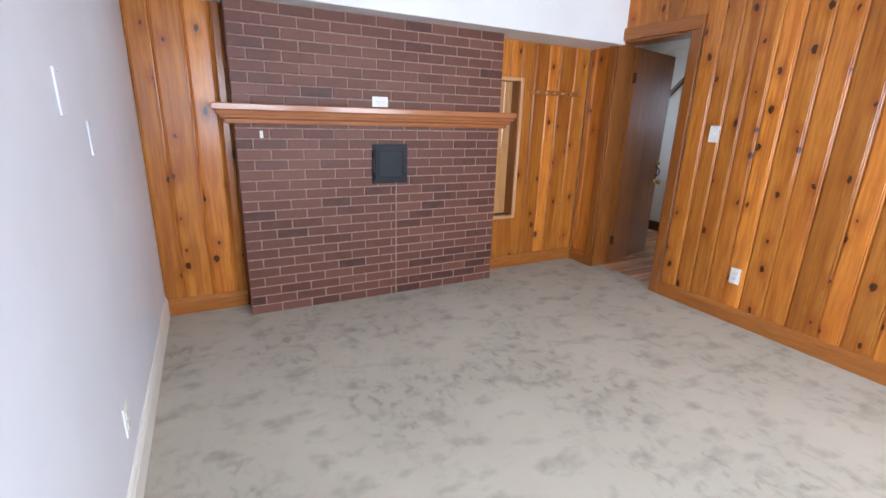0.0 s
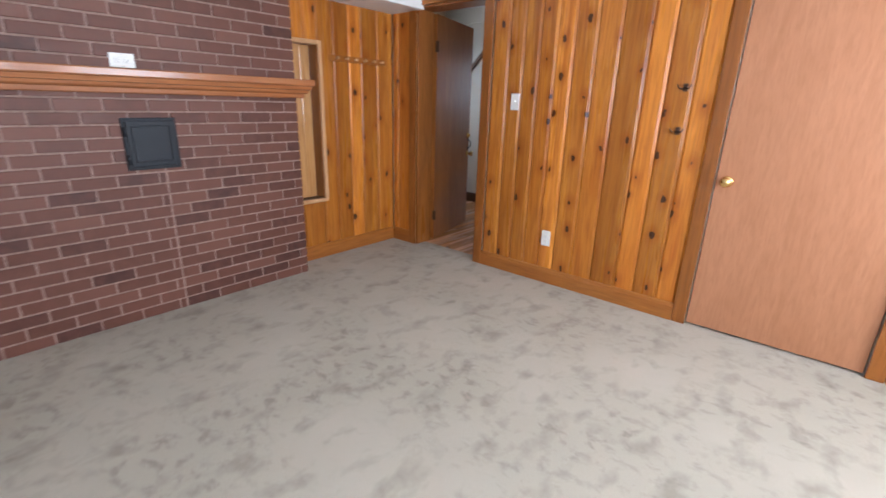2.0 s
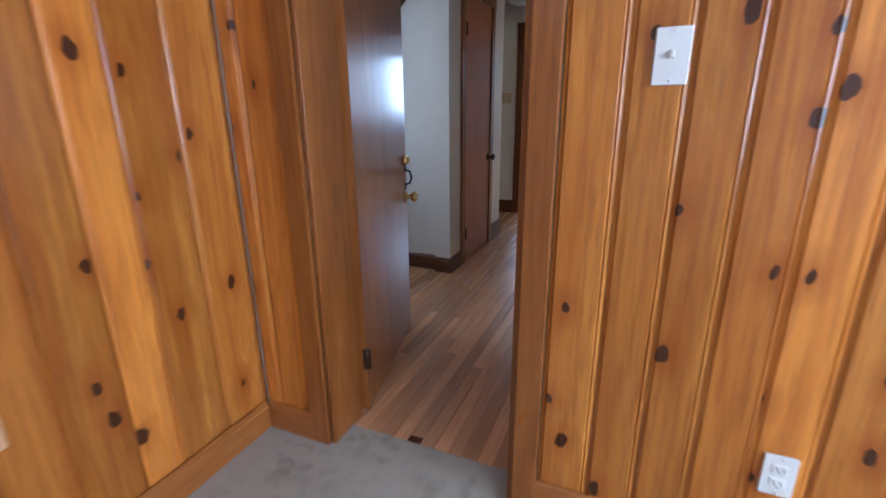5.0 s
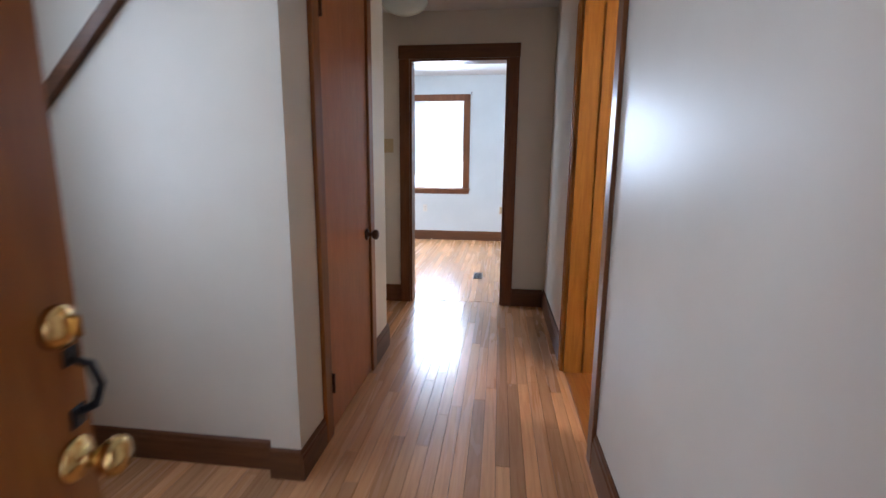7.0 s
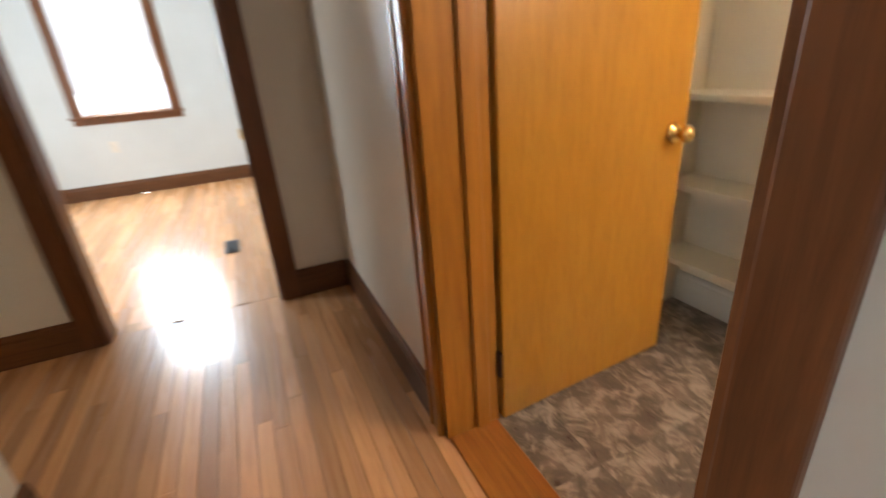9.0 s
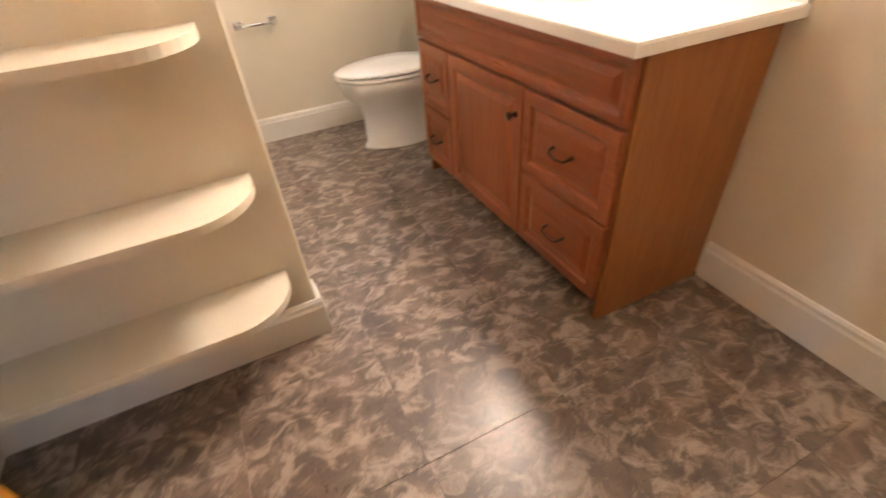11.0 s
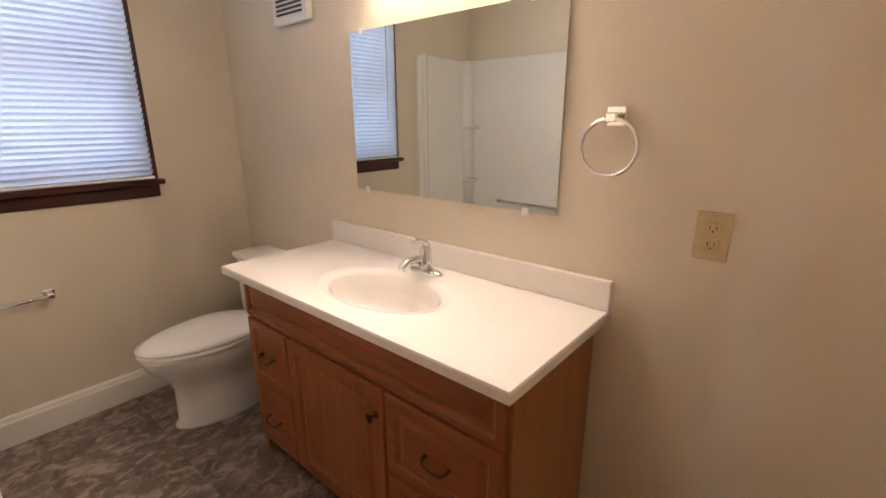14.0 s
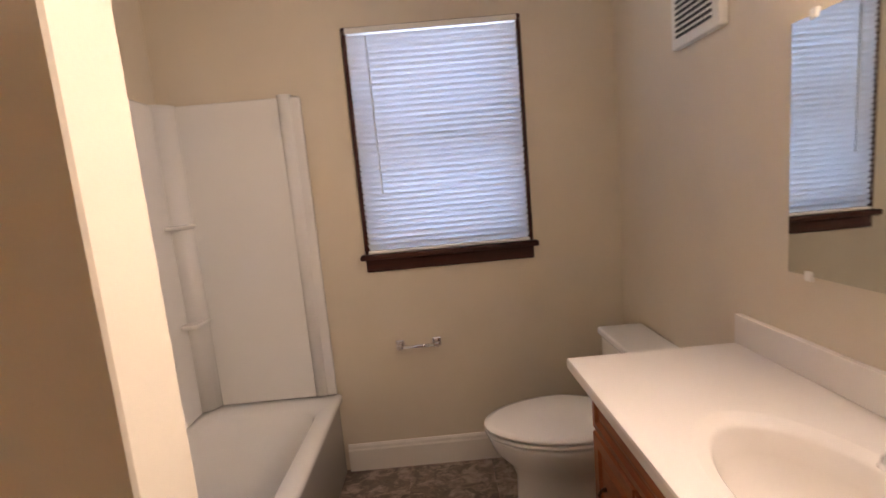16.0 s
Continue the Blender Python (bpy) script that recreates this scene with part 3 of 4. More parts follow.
def entry_leaf(d):
    w = 0.81
    part("leaf", boxes(((0.0, -0.02, 0.012), (w, 0.02, 2.005)), bevel=0.003), SLAB_OLD, d)
    part("edge_strip", boxes(((-0.0015, -0.0205, 0.012), (0.035, -0.0195, 2.005))), PINE_Z, d, "lighter edge strip")
    knob(d, (w - 0.048, -0.02, 0.775), (0, -1, 0), BRASS, label="brass knob")
    knob(d, (w - 0.048, 0.02, 0.775), (0, 1, 0), BRASS, label="brass knob")
    bm = bmesh.new()
    lathe(bm, (w - 0.048, -0.02, 0.965), (0, -1, 0), [(0, 0.03), (0.01, 0.029), (0.016, 0.02), (0.018, 0.0)], 20)
    bolt = part("deadbolt", bm, BRASS, d, "round brass deadbolt")
    part("thumb_turn", boxes(((w - 0.0484, -0.052, 0.950), (w - 0.044, -0.036, 0.980)), bevel=0.002), BRASS, bolt)
    bm = bmesh.new()
    lathe(bm, (w - 0.048, 0.02, 0.965), (0, 1, 0), [(0, 0.03), (0.014, 0.028), (0.018, 0.0)], 20)
    part("deadbolt", bm, BRASS, d)
    pull = bmesh.new()
    tube(pull, [(w - 0.03, -0.02, 0.915), (w - 0.03, -0.045, 0.905), (w - 0.03, -0.055, 0.875), (w - 0.03, -0.045, 0.845), (w - 0.03, -0.02, 0.835)], 0.006, 8)
    box(pull, (w - 0.045, -0.0245, 0.905), (w - 0.015, -0.0195, 0.93), 0.002)
    box(pull, (w - 0.045, -0.0245, 0.815), (w - 0.015, -0.0195, 0.845), 0.002)
    part("pull_handle", pull, IRON, d, "black iron pull handle")
    for z in (0.25, 1.75):
        hinge(d, (0.0, -0.021, z), BRONZE)


turned(entry_leaf, "door_1", (0.190, -0.318, 0), 15.0, "open brown veneered flush door with brass knob and deadbolt")


def bath_leaf(d):
    w = 0.735
    part("leaf", boxes(((0.0, -0.018, 0.012), (w, 0.018, 2.005)), bevel=0.003), SLAB_BATH, d)
    knob(d, (w - 0.06, -0.018, 0.84), (0, -1, 0), BRASS, label="polished brass knob")
    knob(d, (w - 0.06, 0.018, 0.84), (0, 1, 0), BRASS, label="polished brass knob")
    for z in (0.22, 1.75):
        hinge(d, (-0.004, 0.0, z), BRONZE)


turned(bath_leaf, "door_2", (2.966, -1.306, 0), -86.0, "open honey-coloured flush bathroom door with brass knob")

d = thing("door_3", (0.0, -3.1, 0), "closed reddish flush veneer door with brass knob", "door", kind="structure")
part("leaf", boxes(((-0.012, -3.515, 0.012), (0.03, -2.67, 2.025)), bevel=0.003), SLAB, d)
knob(d, (-0.012, -2.725, 0.908), (-1, 0, 0), BRASS, label="brass knob")
d = thing("door_4", (2.555, HN, 0), "closed reddish flush closet door with a bronze knob", "door", kind="structure")
part("leaf", boxes(((2.20, HN - 0.006, 0.012), (2.83, HN + 0.03, 2.025)), bevel=0.003), SLAB_CLOSET, d)
knob(d, (2.785, HN - 0.006, 0.815), (0, -1, 0), BRONZE, label="dark bronze knob")
for z in (0.24, 1.78):
    hinge(d, (2.202, HN - 0.010, z), BRONZE)
d = thing("door_5", (0.42, HS, 0.65), "closed glossy brown cupboard door set above a white panel", "cupboard door", kind="structure")
part("leaf", boxes(((0.155, HS - 0.03, 0.65), (0.69, HS + 0.004, 2.025)), bevel=0.003), SLAB_OLD, d)
knob(d, (0.64, HS + 0.004, 0.765), (0, 1, 0), BRONZE, label="dark bronze knob")


# ---- windows ----
def window(name, axis, at, out, a, b, z0, z1, material, label, f=0.06):
    """A sash window in an opening a..b, z0..z1 of a wall at `at`; out points to the room."""
    def p(u, v, z):
        return (v, u, z) if axis == 0 else (u, v, z)
    w = thing(name, p((a + b) / 2, at, z0), label, "window", kind="structure")
    part("side_casing", boxes((p(a - f, at, z0), p(a, at + out * 0.018, z1)), bevel=0.004), material, w)
    part("side_casing", boxes((p(b, at, z0), p(b + f, at + out * 0.018, z1)), bevel=0.004), material, w)
    part("head_casing", boxes((p(a - f, at, z1), p(b + f, at + out * 0.02, z1 + f)), bevel=0.004), material, w)
    part("window_sill", boxes((p(a - f - 0.02, at - out * 0.05, z0 - 0.025), p(b + f + 0.02, at + out * 0.05, z0)), bevel=0.005), material, w)
    part("apron", boxes((p(a - f, at, z0 - 0.085), p(b + f, at + out * 0.016, z0 - 0.025)), bevel=0.004), material, w)
    q = at - out * 0.07
    zm = (z0 + z1) / 2
    for lo, hi, sh in ((z0, zm + 0.02, 0.0), (zm - 0.02, z1, 0.032)):
        s = part("sash", boxes((p(a, q - out * sh, lo), p(a + 0.04, q - out * (sh + 0.03), hi)), (p(b - 0.04, q - out * sh, lo), p(b, q - out * (sh + 0.03), hi)),
                               (p(a + 0.04, q - out * sh, lo), p(b - 0.04, q - out * (sh + 0.03), lo + 0.04)), (p(a + 0.04, q - out * sh, hi - 0.04), p(b - 0.04, q - out * (sh + 0.03), hi))), material, w)
        g = part("pane", boxes((p(a + 0.04, q - out * (sh + 0.013), lo + 0.04), p(b - 0.04, q - out * (sh + 0.017), hi - 0.04))), GLASS, s)
        g.visible_shadow = False
    return w


window("window_1", 0, BX, -1, -0.12, 0.67, 0.845, 2.215, DARK_Z, "brown-framed bedroom sash window full of daylight", 0.1)
window("window_2", 1, BS, 1, 1.60, 2.355, 1.10, 2.10, MAHOGANY, "dark mahogany-framed bathroom window behind a blind", 0.025)
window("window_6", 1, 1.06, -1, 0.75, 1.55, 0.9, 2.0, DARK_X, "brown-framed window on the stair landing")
window("window_3", 1, SOUTH, 1, -3.3, -2.1, 0.85, 2.05, PINE_X, "pine-framed window behind the walker")
window("window_4", 1, SOUTH, 1, -1.5, -0.3, 0.85, 2.05, PINE_X, "pine-framed window behind the walker")
# Added on the unseen north wall to let more light into the bedroom.
window("window_5", 1, 1.9, -1, 4.85, 5.95, 0.8, 2.0, DARK_X, "brown-framed bedroom side window, unseen and added for light")
structure("backdrop", boxes(((BX + 0.9, -2.5, -0.5), (BX + 0.92, 2.5, 3.5))), BED_SKY, "bright hazy daylight outside the bedroom", "sky")
structure("backdrop", boxes(((0.2, BS - 0.92, 0.0), (4.0, BS - 0.90, 3.4))), BATH_SKY, "shaded bluish daylight outside the bathroom", "sky")
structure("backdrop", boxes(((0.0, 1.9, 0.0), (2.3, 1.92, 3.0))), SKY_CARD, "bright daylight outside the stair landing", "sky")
structure("backdrop", boxes(((-5.0, SOUTH - 1.2, -0.2), (1.5, SOUTH - 1.18, 3.6))), SKY_CARD, "bright daylight outside the den", "sky")

part("shade_cloth", boxes(((BX + 0.012, -0.115, 0.86), (BX + 0.016, 0.665, 2.21))), BLIND, bpy.data.objects["window_1"], "drawn white translucent shade")

# ---- fireplace ----
fp = thing("fireplace", (-2.12, -0.11, 0), "bricked-up red-brown brick chimney breast with pale mortar", "fireplace")
FX0, FX1, FY = -3.105, -1.140, -0.215
part("mortar_core", boxes(((FX0 + 0.006, FY + 0.007, 0), (FX1 - 0.006, -0.022, 2.0))), MORTAR, fp, "pale pinkish mortar")
mt = bmesh.new()


def mantel_ring(pr, z):
    return [(FX0 - pr * 0.8, FY - pr, z), (FX1 + pr * 0.45, FY - pr, z), (FX1 + pr * 0.45, -0.024, z), (FX0 - pr * 0.8, -0.024, z)]


loft(mt, [mantel_ring(a, b) for a, b in ((0.055, 1.292), (0.060, 1.297), (0.062, 1.318), (0.085, 1.324), (0.092, 1.330), (0.094, 1.343), (0.116, 1.347), (0.120, 1.368), (0.136, 1.371), (0.141, 1.377), (0.141, 1.406), (0.136, 1.412))], smooth=False)
mantel = solid("mantel_shelf", mt, MANTEL, "varnished reddish wooden mantel shelf with stepped moulding", "mantel shelf")

ash = thing("ash_door", (-2.08, FY, 1.025), "black cast iron clean-out door set in the brick", "clean-out door")
AX, AZ = -2.081, 1.025
part("frame", boxes(((AX - 0.136, FY - 0.010, AZ - 0.141), (AX + 0.136, FY + 0.004, AZ + 0.141)), bevel=0.004), IRON, ash)
leaf = part("door", boxes(((AX - 0.119, FY - 0.022, AZ - 0.124), (AX + 0.123, FY - 0.008, AZ + 0.126)), bevel=0.006, seg=2), IRON, ash)
part("rib", boxes(((AX - 0.096, FY - 0.027, AZ - 0.099), (AX + 0.101, FY - 0.020, AZ - 0.089)), ((AX - 0.096, FY - 0.027, AZ + 0.091), (AX + 0.101, FY - 0.020, AZ + 0.101)), ((AX - 0.096, FY - 0.027, AZ - 0.089), (AX - 0.086, FY - 0.020, AZ + 0.091)), ((AX + 0.091, FY - 0.027, AZ - 0.089), (AX + 0.101, FY - 0.020, AZ + 0.091)), bevel=0.002), IRON, leaf)
for z in (AZ - 0.08, AZ + 0.07):
    part("hinge", tube(bmesh.new(), [(AX - 0.129, FY - 0.022, z - 0.025), (AX - 0.129, FY - 0.022, z + 0.025)], 0.007, 8), IRON, ash)
solid("tape_strip", boxes(((-2.96, FY - 0.003, 1.205), (-2.94, FY - 0.0005, 1.25))), WHITE_PLASTIC, "small strip of white tape stuck to brick", "tape")


# ---- plates and sockets ----
def plate(name, at, axis, out, w, h, material, label, kind_of="outlet", category="outlet", group=""):
    """A wall plate with sockets or a toggle; axis is the wall's normal, out its sign."""
    def p(u, v, z):
        return (at[0] + v * out, at[1] + u, at[2] + z) if axis == 0 else (at[0] + u, at[1] + v * out, at[2] + z)
    o = thing(name, at, label, category, group)
    part("plate", boxes((p(-w / 2, 0.0005, -h / 2), p(w / 2, 0.006, h / 2)), bevel=0.002), material, o)
    if kind_of in ("outlet", "outlet_flat"):
        for s in (-1, 1):
            u, z = (0, s * 0.02) if kind_of == "outlet" else (s * 0.02, 0)
            k = part("socket", boxes((p(u - 0.0165, 0.004, z - 0.014), p(u + 0.0165, 0.009, z + 0.014)), bevel=0.002), IVORY if material is IVORY else WHITE_PLASTIC, o)
            part("slot", boxes((p(u - 0.008, 0.0085, z - 0.004), p(u - 0.006, 0.0095, z + 0.006)), (p(u + 0.006, 0.0085, z - 0.004), p(u + 0.008, 0.0095, z + 0.006)), (p(u - 0.002, 0.0085, z - 0.010), p(u + 0.002, 0.0095, z - 0.006))), SLOT, k)
    elif kind_of == "toggle":
        part("toggle", boxes((p(-0.005, 0.004, -0.004), p(0.005, 0.016, 0.012)), bevel=0.002), material, o)
    elif kind_of == "rocker":
        for s in (-1, 1):
            part("rocker", boxes((p(-0.014, 0.004, s * 0.02 - 0.013), p(0.014, 0.010, s * 0.02 + 0.013)), bevel=0.002), material, o)
    for z in (-h * 0.42, h * 0.42):
        bm = bmesh.new()
        lathe(bm, p(0, 0.006, z), (out, 0, 0) if axis == 0 else (0, out, 0), [(0, 0.003), (0.001, 0.003), (0.0015, 0.0)], 8)
        part("screw", bm, CHROME, o)
    return o


plate("light_switch", (-0.02, -1.30, 1.308), 0, -1, 0.07, 0.115, WHITE_PLASTIC, "white toggle light switch on the pine wall", "toggle", "switch")
plate("outlet", (-0.02, -1.653, 0.345), 0, -1, 0.07, 0.115, WHITE_PLASTIC, "white outlet low on the pine wall", "outlet")
plate("outlet", (-2.155, FY, 1.455), 1, -1, 0.115, 0.07, WHITE_PLASTIC, "ivory outlet lying sideways above the mantel", "outlet_flat")
plate("wall_plate", (WEST, -1.685, 1.405), 0, 1, 0.075, 0.13, WHITE_WALL, "tall blank white plate on the white wall", "blank", "wall plate")
plate("wall_plate", (WEST, -1.385, 1.262), 0, 1, 0.07, 0.115, WHITE_WALL, "tall blank white plate on the white wall", "blank", "wall plate")
plate("outlet", (WEST, -1.67, 0.315), 0, 1, 0.07, 0.115, WHITE_PLASTIC, "white outlet low on the white wall", "outlet")
plate("light_switch", (0.917, HS, 1.212), 1, 1, 0.075, 0.12, IVORY, "ivory double light switch plate in the hall", "rocker", "switch")
plate("light_switch", (4.25, 0.245, 1.355), 0, -1, 0.115, 0.115, IVORY, "ivory switch plate beside the bedroom doorway", "toggle", "switch")
plate("outlet", (BX, 0.50, 0.52), 0, -1, 0.07, 0.115, WHITE_PLASTIC, "white outlet under the bedroom window", "outlet")
plate("outlet", (BX, -0.76, 0.50), 0, -1, 0.07, 0.115, IVORY, "ivory outlet on the bedroom wall", "outlet")
plate("outlet", (BW, -1.78, 1.10), 0, 1, 0.075, 0.118, IVORY, "ivory plate with two outlets beside the vanity", "outlet")
th = thing("thermostat", (0.87, HS, 1.37), "small white thermostat high on the hall wall", "thermostat")
part("body", boxes(((0.815, HS + 0.0005, 1.325), (0.935, HS + 0.028, 1.415)), bevel=0.004), WHITE_PLASTIC, th)
part("dial_window", boxes(((0.84, HS + 0.0275, 1.37), (0.91, HS + 0.030, 1.395))), SLOT, th, "dark scale window")

# ---- pine room small things ----
rail = thing("peg_rail", (-0.42, -0.002, 1.60), "light wooden peg rail with small round pegs", "peg rail")
part("rail", boxes(((-0.70, -0.016, 1.578), (-0.11, -0.002, 1.622)), bevel=0.004), PINE_X, rail)
for i in range(6):
    bm = bmesh.new()
    lathe(bm, (-0.64 + i * 0.094, -0.016, 1.60), (0, -1, 0), [(0, 0.007), (0.02, 0.006), (0.026, 0.011), (0.034, 0.011), (0.038, 0.0)], 12)
    part("peg", bm, BLOND, rail)

niche = thing("wall_niche", (-0.985, -0.002, 0.53), "shallow blond-framed niche lined with glossy pine boards", "niche")
NX0, NX1, NZ0, NZ1 = -1.16, -0.80, 0.51, 1.68
part("side_frame", boxes(((NX1 - 0.002, -0.018, NZ0 - 0.03), (NX1 + 0.03, 0.0, NZ1 + 0.03)), bevel=0.004), BLOND, niche)
part("side_frame", boxes(((NX0 - 0.03, -0.018, NZ0 - 0.03), (NX0 + 0.002, 0.0, NZ1 + 0.03)), bevel=0.004), BLOND, niche)
part("head_frame", boxes(((NX0 + 0.002, -0.018, NZ1), (NX1 - 0.002, 0.0, NZ1 + 0.03)), bevel=0.004), BLOND, niche)
part("ledge", boxes(((NX0 + 0.002, -0.022, NZ0 - 0.03), (NX1 - 0.002, 0.085, NZ0)), bevel=0.004), BLOND, niche)
part("side_lining", boxes(((NX1 - 0.012, 0.0, NZ0), (NX1 - 0.002, 0.085, NZ1))), PINE_Z, niche)
NGLOSS = wood("glossy_niche_pine", (0.60, 0.34, 0.14), (0.48, 0.24, 0.08), (0.28, 0.11, 0.03), 2, 0.14, 0, 16, 0.3, 0.8)
for i in range(4):
    x = NX0 + 0.004 + i * 0.085
    part("board", boxes(((x, 0.088, NZ0), (x + 0.083, 0.10, NZ1)), bevel=0.005, seg=2), NGLOSS, niche)


def coat_hook(z):
    h = thing("coat_hook", (-0.02, -2.425, z), "small double-pronged brass coat hook", "coat hook", "hooks on the pine wall")
    part("backplate", boxes(((-0.0245, -2.438, z - 0.022), (-0.0205, -2.412, z + 0.022)), bevel=0.0015), BRONZE, h)
    for s in (-1, 1):
        bm = bmesh.new()
        tube(bm, [(-0.024, -2.425, z), (-0.04, -2.425 + s * 0.012, z - 0.008), (-0.055, -2.425 + s * 0.028, z - 0.002), (-0.058, -2.425 + s * 0.036, z + 0.014)], [0.004, 0.004, 0.004, 0.005], 8)
        part("prong", bm, BRONZE, h)
    return h


coat_hook(1.408)
coat_hook(1.168)

# ---- hall things ----
lamp = thing("ceiling_lamp", (3.72, -0.02, TOP - 0.02), "pale blue-green glass dome ceiling lamp, switched off", "ceiling lamp")
bm = bmesh.new()
lathe(bm, (3.72, -0.02, TOP - 0.0205), (0, 0, -1), [(0, 0.09), (0.02, 0.09), (0.03, 0.05), (0.06, 0.045)], 24)
part("canopy", bm, BRASS, lamp)
bm = bmesh.new()
lathe(bm, (3.72, -0.02, TOP - 0.075), (0, 0, -1), [(0, 0.12), (0.02, 0.16), (0.06, 0.165), (0.10, 0.13), (0.125, 0.07), (0.132, 0.0)], 28)
part("shade", bm, LAMP_GLASS, lamp)
rake = bmesh.new()
extrude_profile(rake, [(0.99, 1.30), (0.99, 1.36), (0.27, 2.08), (0.27, 2.02)], 0, 1.915, 1.944)
structure("stair_trim", rake, DARK_Y, "dark sloping wooden trim on the stair wall", "trim")
rod = thing("curtain_rod", (BX - 0.05, 0.12, 2.05), "thin dark curtain rod brackets above the bedroom window", "curtain rod")
for y in (-0.24, 0.79):
    bm = bmesh.new()
    tube(bm, [(BX - 0.002, y, 2.31), (BX - 0.05, y, 2.31), (BX - 0.05, y, 2.34)], 0.006, 8)
    part("bracket", bm, IRON, rod)
vent = thing("floor_register", (5.3, -0.50, 0), "brown metal floor register in the bedroom", "floor register")
part("frame", boxes(((5.16, -0.555, 0.0005), (5.44, -0.455, 0.007)), bevel=0.002), BRONZE, vent)
for i in range(8):
    part("slat", boxes(((5.18 + i * 0.03, -0.545, 0.006), (5.195 + i * 0.03, -0.465, 0.010))), IRON, vent)
solid("threshold", boxes(((2.194, -1.291, -0.002), (2.966, -1.118, 0.008)), bevel=0.004), PINE_X, "worn yellowish wooden threshold strip", "threshold", kind="structure")

# ---- bathroom: corner shelves ----
for z in (0.262, 0.572, 0.908):
    bm = bmesh.new()
    r, x0, yb, yf = 0.15, 2.43, -2.437, -2.24
    pts = [(BE - 0.001, yb), (BE - 0.001, yf)] + [(x0 + r - r * math.sin(a), yf - r + r * math.cos(a)) for a in [i * math.pi / 20 for i in range(11)]] + [(x0, yb)]
    extrude_profile(bm, pts, 2, z, z + 0.022)
    solid("wall_shelf", bm, SHELF_WHITE, "cream painted wall shelf with a rounded end", "shelf", "built-in shelves beside the tub")

# ---- vanity ----
VX, V0, V1 = 1.60, -3.255, -2.035
van = thing("vanity_cabinet", (1.37, -2.65, 0), "cherry-stained vanity cabinet with raised-panel doors and drawers", "vanity")
part("body", boxes(((BW + 0.02, V0 + 0.018, 0.085), (VX, V1 - 0.018, 0.69))), CHERRY_Z, van)
part("side_panel", boxes(((BW + 0.018, V1 - 0.018, 0.0), (VX, V1, 0.805)), bevel=0.002), CHERRY_SIDE, van)
part("side_panel", boxes(((BW + 0.018, V0, 0.0), (VX, V0 + 0.018, 0.805)), bevel=0.002), CHERRY_SIDE, van)
part("toe_kick", boxes(((1.50, V0 + 0.018, 0.0), (1.53, V1 - 0.018, 0.085))), CHERRY_Y, van)


def raised_panel(name, y0, y1, z0, z1, material, inset=0.045, label=""):
    """A frame-and-panel front on the cabinet's face."""
    bm = bmesh.new()
    x = VX + 0.001
    def ring(d, dx):
        return [(x + dx, y0 + d, z0 + d), (x + dx, y1 - d, z0 + d), (x + dx, y1 - d, z1 - d), (x + dx, y0 + d, z1 - d)]
    loft(bm, [ring(0, 0), ring(0, 0.016), ring(0.004, 0.02), ring(inset - 0.008, 0.02), ring(inset, 0.012), ring(inset + 0.008, 0.011), ring(inset + 0.028, 0.018)], smooth=False)
    return part(name, bm, material, van, label)


def bail(parent, y, z, vertical=False):
    bm = bmesh.new()
    x = VX + 0.021
    pts = [(x, -0.042, 0.006), (x + 0.014, -0.042, 0.004), (x + 0.024, -0.034, -0.004), (x + 0.026, 0.0, -0.010), (x + 0.024, 0.034, -0.004), (x + 0.014, 0.042, 0.004), (x, 0.042, 0.006)]
    tube(bm, [(a, y + b, z + c) for a, b, c in pts], [0.007, 0.005, 0.0045, 0.0045, 0.0045, 0.005, 0.007], 8)
    return part("handle", bm, BRONZE, parent, "dark bronze bail handle")


part("top_rail", boxes(((VX - 0.018, V0 + 0.018, 0.69), (VX, V1 - 0.018, 0.805))), CHERRY_Y, van)
raised_panel("front_rail", V0 + 0.012, V1 - 0.012, 0.640, 0.800, CHERRY_Y, 0.03)
DA, DB = -2.965, -2.455
for a, b in ((V0 + 0.012, DA - 0.006), (DB + 0.006, V1 - 0.012)):
    for z0, z1 in ((0.36, 0.628), (0.085, 0.352)):
        dr = raised_panel("drawer", a, b, z0, z1, CHERRY_Y)
        bail(dr, (a + b) / 2, (z0 + z1) / 2)
dr = raised_panel("door", DA, DB, 0.085, 0.628, CHERRY_Z, 0.055)
bm = bmesh.new()
lathe(bm, (VX + 0.021, DB - 0.035, 0.535), (1, 0, 0), [(0, 0.012), (0.004, 0.011), (0.008, 0.006), (0.018, 0.006), (0.024, 0.015), (0.030, 0.015), (0.034, 0.0)], 14)
part("knob", bm, BRONZE, dr, "dark bronze knob")

CT0, CT1, CX = -3.280, -2.0, 1.677
SINK_C, SINK_R = (1.44, -2.64), (0.135, 0.22)


